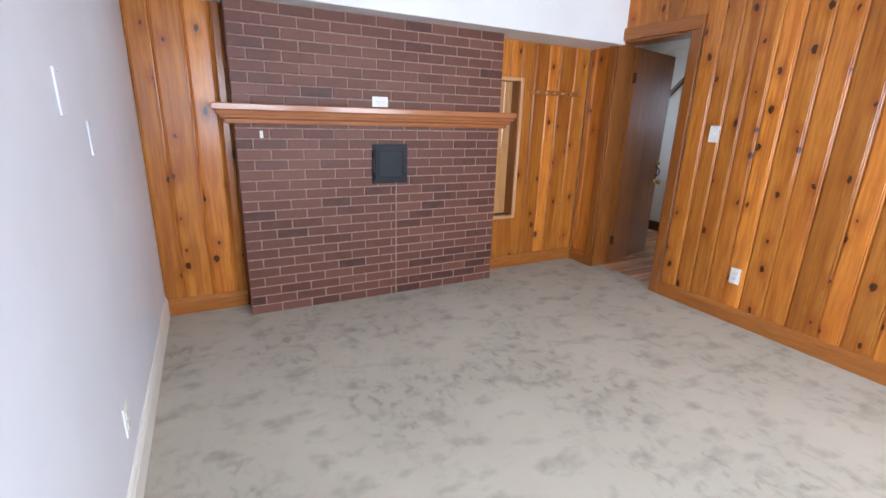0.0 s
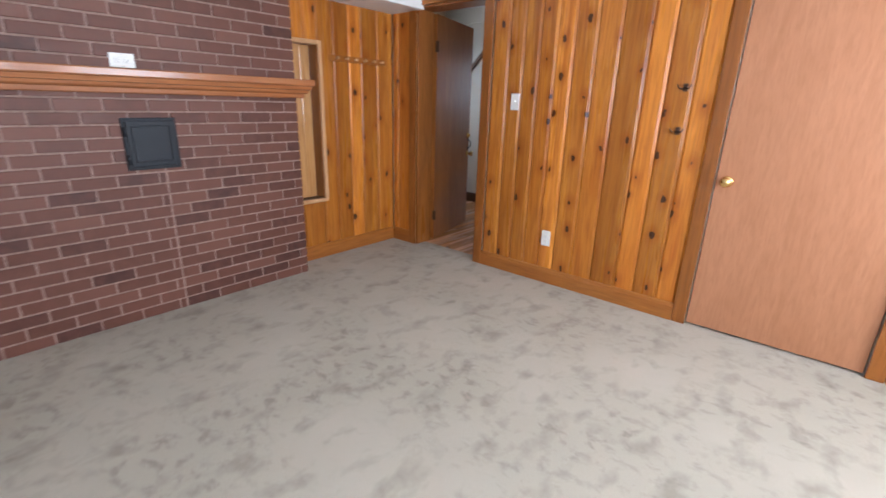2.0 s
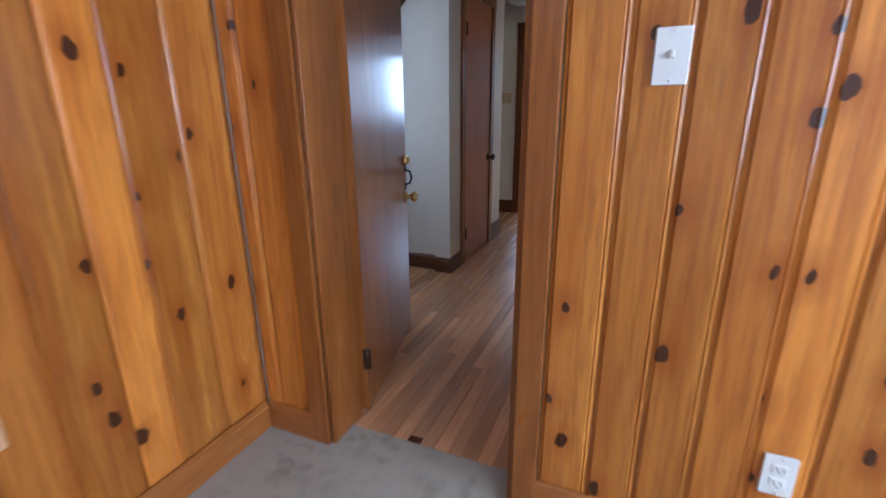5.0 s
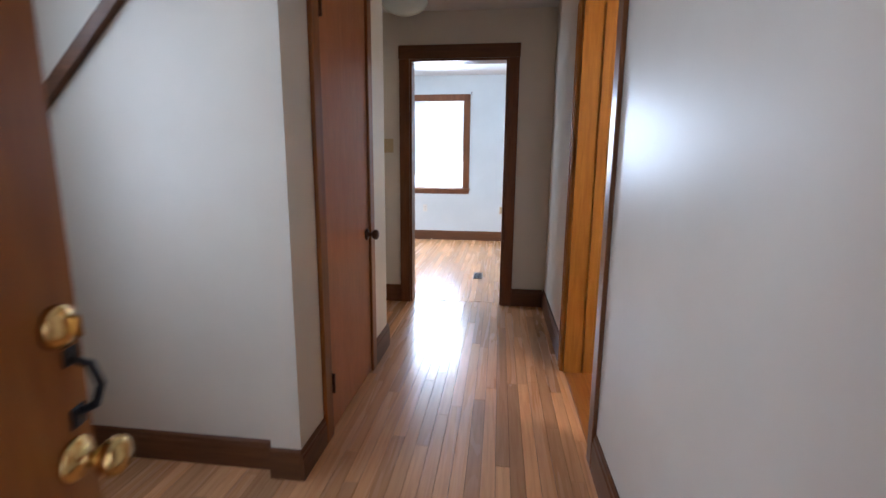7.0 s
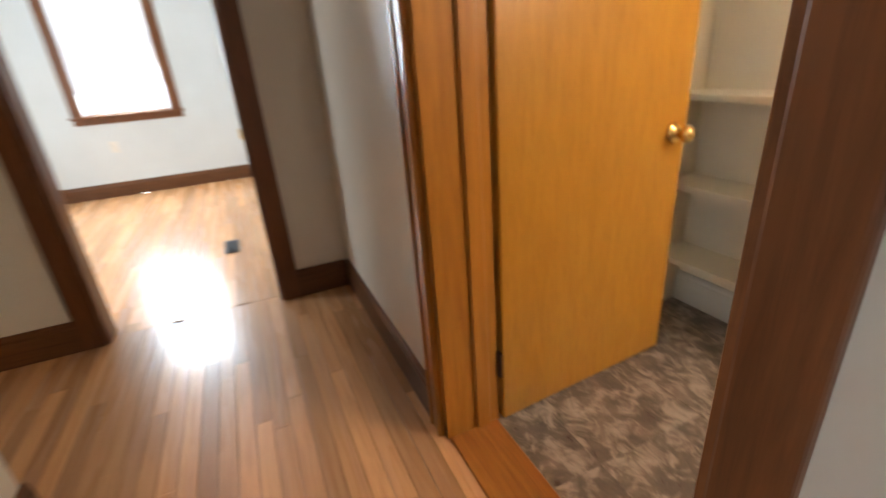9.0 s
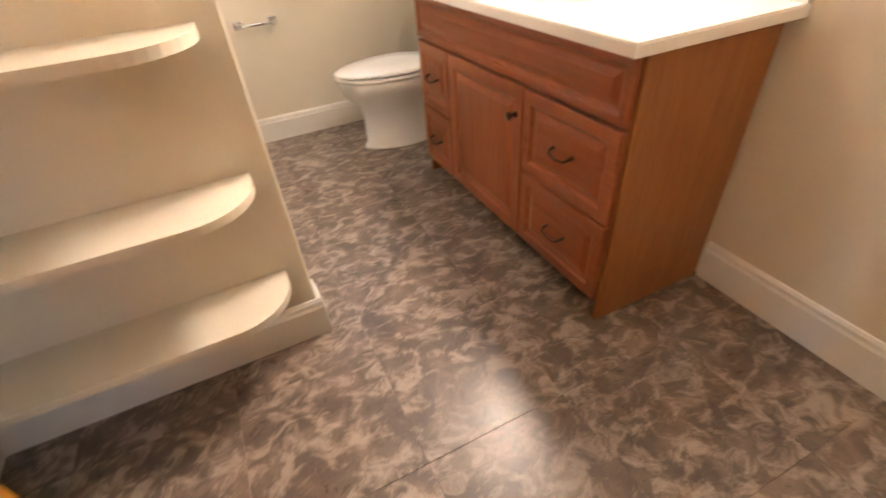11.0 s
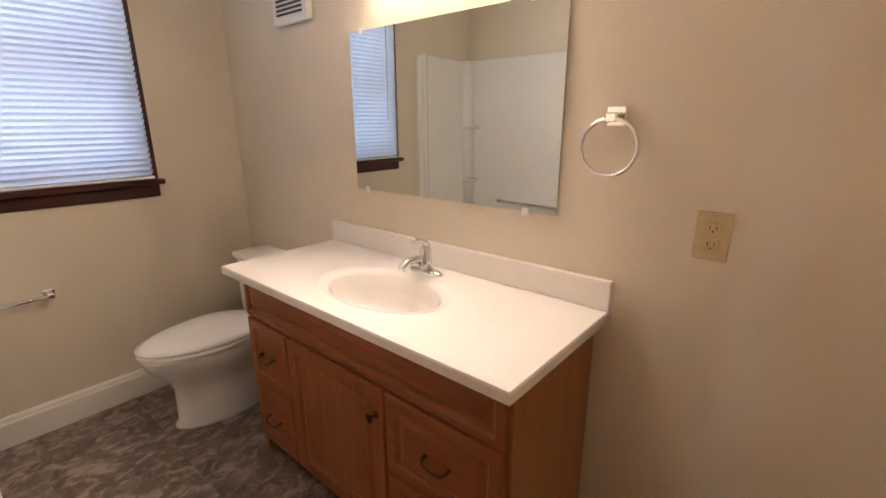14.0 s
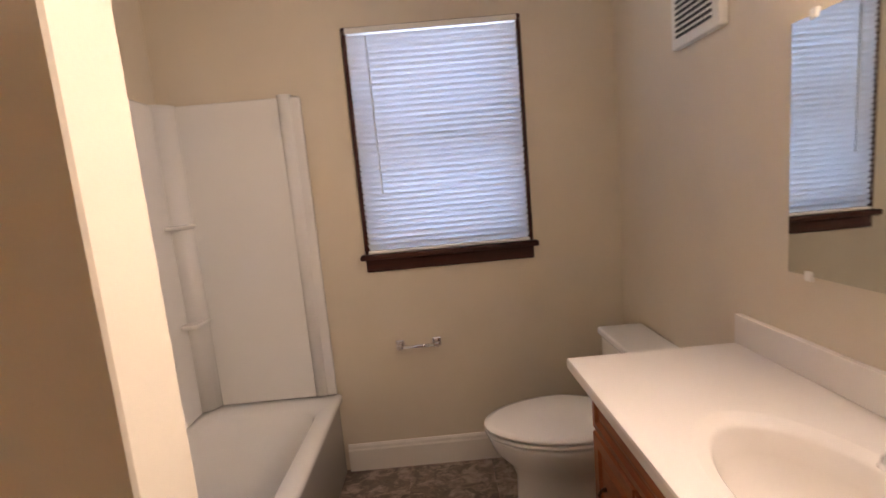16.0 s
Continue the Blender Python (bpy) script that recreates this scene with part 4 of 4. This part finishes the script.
def countertop():
    """A slab with an oval basin moulded into it."""
    bm = bmesh.new()
    zt, zb = 0.845, 0.8155
    n = 48
    cx, cy = SINK_C
    xs0, xs1 = BW + 0.001, CX
    def edge(a):
        dx, dy = math.cos(a), math.sin(a)
        best = 1e9
        for lim, o, d in ((xs1, cx, dx), (xs0, cx, dx), (CT1, cy, dy), (CT0, cy, dy)):
            if abs(d) > 1e-9 and (lim - o) / d > 0:
                best = min(best, (lim - o) / d)
        return (cx + dx * best, cy + dy * best)
    angs = sorted([i * math.tau / n for i in range(n)] + [math.atan2(y - cy, x - cx) % math.tau for x in (xs0, xs1) for y in (CT0, CT1)])
    outer = [edge(a) for a in angs]
    def oval(k):
        return [(cx + SINK_R[0] * k * math.cos(a), cy + SINK_R[1] * k * math.sin(a)) for a in angs]
    rings = [[(x, y, zb) for x, y in outer], [(x, y, zt - 0.006) for x, y in outer], [(cx + (x - cx) * 0.992, cy + (y - cy) * 0.995, zt) for x, y in outer]]
    for k, dz in ((1.22, 0.0), (1.17, -0.004), (1.06, -0.006), (1.0, -0.016), (0.93, -0.06), (0.8, -0.105), (0.55, -0.132), (0.2, -0.142), (0.06, -0.144)):
        rings.append([(x, y, zt + dz) for x, y in oval(k)])
    loft(bm, rings, smooth=True, cap=(False, True))
    for f in bm.faces:
        p = f.calc_center_median()
        f.smooth = math.hypot((p.x - cx) / SINK_R[0], (p.y - cy) / SINK_R[1]) < 1.21
    return bm


top = thing("countertop", (1.4, -2.65, 0.808), "white cultured marble vanity top with moulded oval basin", "countertop")
part("basin_slab", countertop(), MARBLE, top)
part("backsplash", boxes(((BW + 0.001, CT0, 0.8455), (BW + 0.021, CT1, 0.935)), bevel=0.003, seg=2), MARBLE, top)
bm = bmesh.new()
lathe(bm, (SINK_C[0] - 0.03, SINK_C[1], 0.7025), (0, 0, 1), [(0, 0.027), (0.004, 0.027), (0.006, 0.022), (0.003, 0.017), (0.006, 0.0)], 18)
part("drain", bm, BRONZE, top, "dark drain stopper")

fa = thing("faucet", (1.24, -2.63, 0.846), "single-lever chrome centerset faucet", "faucet")
fx, fy, fz = 1.24, -2.63, 0.8455
bm = bmesh.new()
loft(bm, [[(fx + 0.027 * k * math.cos(a), fy + 0.077 * k * math.sin(a), fz + h) for a in [i * math.tau / 28 for i in range(28)]] for k, h in ((1, 0), (1, 0.006), (0.9, 0.012), (0.55, 0.017))])
part("base", bm, CHROME, fa)
bm = bmesh.new()
tube(bm, [(fx, fy, fz + 0.012), (fx, fy, fz + 0.05), (fx, fy, fz + 0.085), (fx - 0.003, fy, fz + 0.10)], [0.026, 0.022, 0.021, 0.012], 18)
part("body", bm, CHROME, fa)
bm = bmesh.new()
tube(bm, [(fx + 0.01, fy, fz + 0.045), (fx + 0.05, fy, fz + 0.062), (fx + 0.09, fy, fz + 0.062), (fx + 0.115, fy, fz + 0.050), (fx + 0.122, fy, fz + 0.036)], [0.018, 0.015, 0.013, 0.013, 0.012], 14)
part("spout", bm, CHROME, fa)
bm = bmesh.new()
tube(bm, [(fx - 0.004, fy, fz + 0.095), (fx + 0.01, fy + 0.004, fz + 0.118), (fx + 0.045, fy + 0.012, fz + 0.132), (fx + 0.085, fy + 0.02, fz + 0.138)], [0.016, 0.012, 0.009, 0.008], 12)
part("lever", bm, CHROME, fa)

mir = thing("mirror", (BW, -2.66, 1.10), "frameless rectangular wall mirror held by clear clips", "mirror")
part("glass", boxes(((BW + 0.002, -3.095, 1.097), (BW + 0.008, -2.183, 1.695)), bevel=0.001), MIRROR, mir)
for y in (-3.03, -2.29):
    for z in (1.097, 1.695):
        part("clip", boxes(((BW + 0.001, y - 0.011, z - 0.012), (BW + 0.013, y + 0.011, z + 0.012)), bevel=0.003), WHITE_PLASTIC, mir)

lb = thing("vanity_light", (BW, -2.66, 1.86), "lit vanity bar light above the mirror", "vanity light")
part("backplate", boxes(((BW + 0.001, -3.0, 1.80), (BW + 0.03, -2.32, 1.90)), bevel=0.006), CHROME, lb)
for i in range(4):
    y = -2.915 + i * 0.17
    bm = bmesh.new()
    lathe(bm, (BW + 0.085, y, 1.90), (0, 0, -1), [(0, 0.02), (0.01, 0.035), (0.06, 0.05), (0.10, 0.055), (0.105, 0.0)], 18)
    part("shade", bm, BULB, lb, "glowing glass shade")
    bm = bmesh.new()
    tube(bm, [(BW + 0.03, y, 1.88), (BW + 0.085, y, 1.905)], 0.012, 10)
    part("arm", bm, CHROME, lb)

ring = thing("towel_ring", (BW, -2.03, 1.41), "chrome towel ring on a square post", "towel ring")
part("post", boxes(((BW + 0.001, -2.062, 1.352), (BW + 0.012, -2.008, 1.404)), ((BW + 0.012, -2.05, 1.363), (BW + 0.05, -2.02, 1.387)), bevel=0.004), CHROME, ring)
bm = bmesh.new()
tube(bm, [(BW + 0.042, -2.035 + 0.072 * math.sin(a), 1.30 + 0.072 * math.cos(a)) for a in [i * math.tau / 36 for i in range(37)]], 0.0055, 10, False)
part("ring", bm, CHROME, ring)

tp = thing("paper_holder", (2.17, BS, 0.64), "chrome toilet paper holder with square posts", "toilet paper holder")
for x in (2.08, 2.26):
    part("post", boxes(((x - 0.022, BS + 0.0005, 0.618), (x + 0.022, BS + 0.012, 0.663)), ((x - 0.012, BS + 0.012, 0.628), (x + 0.012, BS + 0.06, 0.653)), bevel=0.004), CHROME, tp)
bm = bmesh.new()
tube(bm, [(2.08, BS + 0.05, 0.64), (2.26, BS + 0.05, 0.64)], 0.009, 12)
part("roller", bm, CHROME, tp)

gv = thing("wall_grille", (BW, -3.56, 1.9), "white plastic exhaust fan grille", "fan grille")
part("frame", boxes(((BW + 0.001, -3.59, 1.775), (BW + 0.03, -3.33, 2.035)), bevel=0.008, seg=2), WHITE_PLASTIC, gv)
for i in range(11):
    z = 1.807 + i * 0.018
    part("slat", boxes(((BW + 0.029, -3.555, z), (BW + 0.034, -3.365, z + 0.008))), SLOT, gv, "dark slot")

# ---- toilet ----
to = thing("toilet", (1.5, -3.70, 0), "white two-piece toilet with closed lid", "toilet")
TY = -3.70


def egg(cx, back, front, half, z, n=32):
    """An egg-shaped ring pointing along +x."""
    out = []
    for i in range(n):
        a = i * math.tau / n
        ca, sa = math.cos(a), math.sin(a)
        out.append((cx + (front if ca > 0 else back) * ca, TY + half * sa * (1 - 0.10 * max(ca, 0)), z))
    return out


bm = bmesh.new()
loft(bm, [egg(1.57, 0.20, 0.245, 0.122, 0.0), egg(1.57, 0.20, 0.242, 0.120, 0.012), egg(1.57, 0.20, 0.226, 0.112, 0.03), egg(1.57, 0.20, 0.222, 0.110, 0.19), egg(1.575, 0.20, 0.240, 0.128, 0.245), egg(1.585, 0.22, 0.292, 0.168, 0.31), egg(1.59, 0.24, 0.31, 0.182, 0.37), egg(1.59, 0.24, 0.31, 0.18, 0.385)])
part("bowl", bm, PORCELAIN, to)
bm = bmesh.new()
loft(bm, [egg(1.59, 0.235, 0.315, 0.185, 0.386), egg(1.59, 0.235, 0.32, 0.19, 0.392), egg(1.59, 0.235, 0.32, 0.19, 0.402), egg(1.59, 0.235, 0.312, 0.183, 0.406)])
part("seat", bm, PORCELAIN, to)
bm = bmesh.new()
loft(bm, [egg(1.59, 0.235, 0.312, 0.183, 0.409), egg(1.59, 0.235, 0.322, 0.192, 0.414), egg(1.59, 0.235, 0.32, 0.19, 0.424), egg(1.59, 0.22, 0.29, 0.165, 0.432), egg(1.59, 0.1, 0.13, 0.07, 0.435)])
part("lid", bm, PORCELAIN, to)
part("tank", boxes(((BW + 0.012, TY - 0.215, 0.375), (BW + 0.20, TY + 0.215, 0.675)), bevel=0.022, seg=4), PORCELAIN, to)
part("tank_lid", boxes(((BW + 0.008, TY - 0.225, 0.676), (BW + 0.21, TY + 0.225, 0.71)), bevel=0.012, seg=4), PORCELAIN, to)
part("pedestal", boxes(((BW + 0.05, TY - 0.10, 0.0), (1.46, TY + 0.10, 0.374)), bevel=0.03, seg=3), PORCELAIN, to)

# ---- bathtub ----
tub = thing("bathtub", (2.9, -3.33, 0), "white acrylic bathtub with a moulded wall surround", "bathtub")


def rrect(x0, x1, y0, y1, r, z, n=6):
    pts = []
    for cx, cy, s in ((x1 - r, y1 - r, 0), (x0 + r, y1 - r, 1), (x0 + r, y0 + r, 2), (x1 - r, y0 + r, 3)):
        for i in range(n + 1):
            a = (s + i / n) * math.pi / 2
            pts.append((cx + r * math.cos(a), cy + r * math.sin(a), z))
    return pts


TX0, TX1, TY0, TY1 = 2.575, BE - 0.002, BS + 0.002, -2.542
bm = bmesh.new()
loft(bm, [rrect(TX0 + 0.02, TX1, TY0, TY1, 0.01, 0.0), rrect(TX0 + 0.02, TX1, TY0, TY1, 0.01, 0.36), rrect(TX0, TX1, TY0, TY1, 0.015, 0.38), rrect(TX0, TX1, TY0, TY1, 0.015, 0.41), rrect(TX0 + 0.012, TX1, TY0, TY1, 0.02, 0.42),
          rrect(TX0 + 0.075, TX1 - 0.06, TY0 + 0.08, TY1 - 0.08, 0.12, 0.418), rrect(TX0 + 0.095, TX1 - 0.075, TY0 + 0.10, TY1 - 0.10, 0.12, 0.39), rrect(TX0 + 0.13, TX1 - 0.11, TY0 + 0.22, TY1 - 0.14, 0.12, 0.12), rrect(TX0 + 0.19, TX1 - 0.17, TY0 + 0.30, TY1 - 0.2, 0.1, 0.07)])
part("basin", bm, ACRYLIC, tub)
bm = bmesh.new()
zs = 1.85
box(bm, (BE - 0.03, TY0, 0.42), (BE - 0.002, TY1, zs), 0.006)
part("back_panel", bm, ACRYLIC, tub)
for y0, y1 in ((BS + 0.002, BS + 0.03), (-2.572, -2.543)):
    part("end_panel", boxes(((TX0 + 0.02, y0, 0.422), (BE - 0.031, y1, zs)), bevel=0.006), ACRYLIC, tub)
bm = bmesh.new()
tube(bm, [(TX0 + 0.09, BS + 0.012, 0.43), (TX0 + 0.09, BS + 0.012, zs + 0.01)], 0.035, 12)
part("column", bm, ACRYLIC, tub)
bm = bmesh.new()
tube(bm, [(BE - 0.03, BS + 0.03, 0.43), (BE - 0.03, BS + 0.03, zs)], 0.07, 14)
part("corner_column", bm, ACRYLIC, tub)
for z in (0.85, 1.30):
    part("soap_ledge", boxes(((BE - 0.11, BS + 0.03, z), (BE - 0.03, BS + 0.16, z + 0.02)), bevel=0.008, seg=2), ACRYLIC, tub)
bm = bmesh.new()
tube(bm, [(BE - 0.03, -3.75, 0.70), (BE - 0.07, -3.74, 0.70), (BE - 0.07, -3.0, 0.70), (BE - 0.03, -2.99, 0.70)], 0.011, 10)
part("grab_bar", bm, CHROME, tub)

# ---- window blind ----
bl = thing("window_blind", (1.97, BS, 2.1), "closed white horizontal mini blind glowing with daylight", "blind")
part("head_rail", boxes(((1.593, BS + 0.003, 2.093), (2.362, BS + 0.030, 2.120)), bevel=0.003), WHITE_PLASTIC, bl)
part("bottom_rail", boxes(((1.593, BS + 0.005, 1.102), (2.362, BS + 0.028, 1.118)), bevel=0.003), WHITE_PLASTIC, bl)
sm = bmesh.new()
prof = [(-0.012, -0.0160), (-0.003, -0.007), (0.004, 0.002), (0.009, 0.0150), (0.0082, 0.0151), (0.0032, 0.0023), (-0.0038, -0.0065), (-0.0128, -0.0157)]
extrude_profile(sm, prof, 0, -0.382, 0.382)
slat = mesh_of("slat", sm, BLIND)
pieces("slat", [(slat, 1.9775, BS + 0.018, 1.134 + i * 0.0260) for i in range(37)], None)
for ob in [o for o in scene.objects if o.name.split(".")[0] == "slat" and o.data == slat]:
    ob.parent = bl
    ob.matrix_parent_inverse = Matrix.Translation(-bl.location)
bm = bmesh.new()
tube(bm, [(2.27, BS + 0.036, 2.08), (2.265, BS + 0.038, 1.38)], 0.004, 8)
part("tilt_wand", bm, WHITE_PLASTIC, bl)

# ---- pieces: pine boards ----
rng = random.Random(4)


def board_mesh(axis, w, z0, z1, t=0.016):
    """A vertical board with a bead and eased edges; its face looks to -x (axis 0) or -y (axis 1)."""
    g = 0.006
    prof = [(0.0, 0.0), (0.0, -t + 0.007), (0.003, -t + 0.004), (0.008, -t + 0.001), (0.012, -t + 0.004), (0.016, -t), (w - 0.014, -t), (w - 0.008, -t + 0.005), (w - 0.001, -t + 0.007), (w - 0.001, 0.0)]
    bm = bmesh.new()
    if axis == 0:
        extrude_profile(bm, [(d, u) for u, d in prof], 2, z0, z1)
    else:
        extrude_profile(bm, prof, 2, z0, z1)
    return mesh_of("board", bm, PINE_V)


def clad(parent, axis, at, a, b, z0, z1):
    widths, u, out = [0.125, 0.15, 0.175], a, []
    while u < b - 0.03:
        w = min(rng.choice(widths), b - u)
        if b - u - w < 0.05:
            w = b - u
        me = board_mesh(axis, w, z0, z1)
        out.append((me, at, u, 0) if axis == 0 else (me, u, at, 0))
        u += w
    pieces("board", out, parent)


wp, wf = bpy.data.objects["wall_pine"], bpy.data.objects["wall_fireplace"]
clad(wp, 0, -0.002, -2.59, -1.075, 0.0, TOP)
clad(wp, 0, -0.002, -1.075, -0.225, 2.125, TOP)
clad(wp, 0, -0.002, -0.225, -0.0, 0.0, TOP)
clad(wp, 0, -0.002, -3.595, -2.59, 2.125, TOP)
clad(wp, 0, -0.002, SOUTH, -3.595, 0.0, TOP)
clad(wf, 1, 0.018, WEST + 0.002, FX0, 0.0, 2.0)
clad(wf, 1, 0.018, FX1, NX0 - 0.0, 0.0, 2.0)
clad(wf, 1, 0.018, NX0, NX1, 0.0, NZ0 - 0.02)
clad(wf, 1, 0.018, NX0, NX1, NZ1 + 0.02, 2.0)
clad(wf, 1, 0.018, NX1, -0.022, 0.0, 2.0)

# ---- pieces: bricks ----
CO, BL, JT = 0.0668, 0.2075, 0.010
SEAM = -2.035


def brick_mesh(w, h):
    bm = bmesh.new()
    box(bm, (0, 0, 0), (w, 0.185, h), 0.0025)
    return mesh_of("brick", bm, BRICK)


cache, spec = {}, []
for row in range(30):
    z = row * CO
    h = min(CO - JT, 1.998 - z)
    if h < 0.015:
        break
    starts = [(FX0, FX1)] if row >= 14 or row < 0 else [(FX0, SEAM), (SEAM + JT, FX1)]
    for s0, s1 in starts:
        x = s0 + 0.003 - (BL / 2 if (row % 2) else 0.0)
        while x < s1 - 0.02:
            a, b = max(x, s0), min(x + BL - JT, s1)
            if b - a > 0.02:
                key = (round(b - a, 3), round(h, 3))
                if key not in cache:
                    cache[key] = brick_mesh(*key)
                spec.append((cache[key], a, FY + rng.uniform(-0.001, 0.0015), z))
            x += BL
pieces("brick", spec, fp)
for ob in fp.children:
    if ob.name.startswith("brick"):
        ob.matrix_parent_inverse = Matrix.Translation(-fp.location)

# ---- pieces: floor strips ----
def strips(parent, x0, x1, y0, y1, w=0.057):
    cache, out, y = {}, [], y0
    while y < y1 - 0.01:
        ww = round(min(w, y1 - y) - 0.0012, 4)
        x = x0 - rng.uniform(0.0, 1.0)
        while x < x1:
            ln = rng.choice([0.7, 0.95, 1.25, 1.6])
            a, b = max(x, x0), min(x + ln, x1)
            if b - a > 0.05:
                key = (round(b - a - 0.001, 2), ww)
                if key not in cache:
                    bm = bmesh.new()
                    box(bm, (0, 0, -0.012), (b - a - 0.001, ww, 0.0), 0.0008)
                    cache[key] = mesh_of("plank", bm, OAK)
                out.append((cache[key], a, y, 0.0))
            x += ln
        y += w
    pieces("plank", out, parent)


strips(bpy.data.objects["floor_hall"], 0.102, 4.31, HS - 0.01, 1.06)
strips(bpy.data.objects["floor_bedroom"], 4.312, BX, -1.6, 1.8)
TS = 0.407
spec = []
tiles = {}
for i in range(7):
    for j in range(9):
        a0, a1 = max(BW + i * TS - 0.10, BW), min(BW + (i + 1) * TS - 0.10, BE)
        b0, b1 = max(BS + j * TS - 0.18, BS), min(BS + (j + 1) * TS - 0.18, -1.292)
        if a1 - a0 > 0.01 and b1 - b0 > 0.01:
            key = (round(a1 - a0, 3), round(b1 - b0, 3))
            if key not in tiles:
                bm = bmesh.new()
                box(bm, (0, 0, -0.01), (key[0] - 0.0012, key[1] - 0.0012, 0.0), 0.0006)
                tiles[key] = mesh_of("tile", bm, TILE)
            spec.append((tiles[key], a0, b0, 0.0))
pieces("tile", spec, bpy.data.objects["floor_bath"])
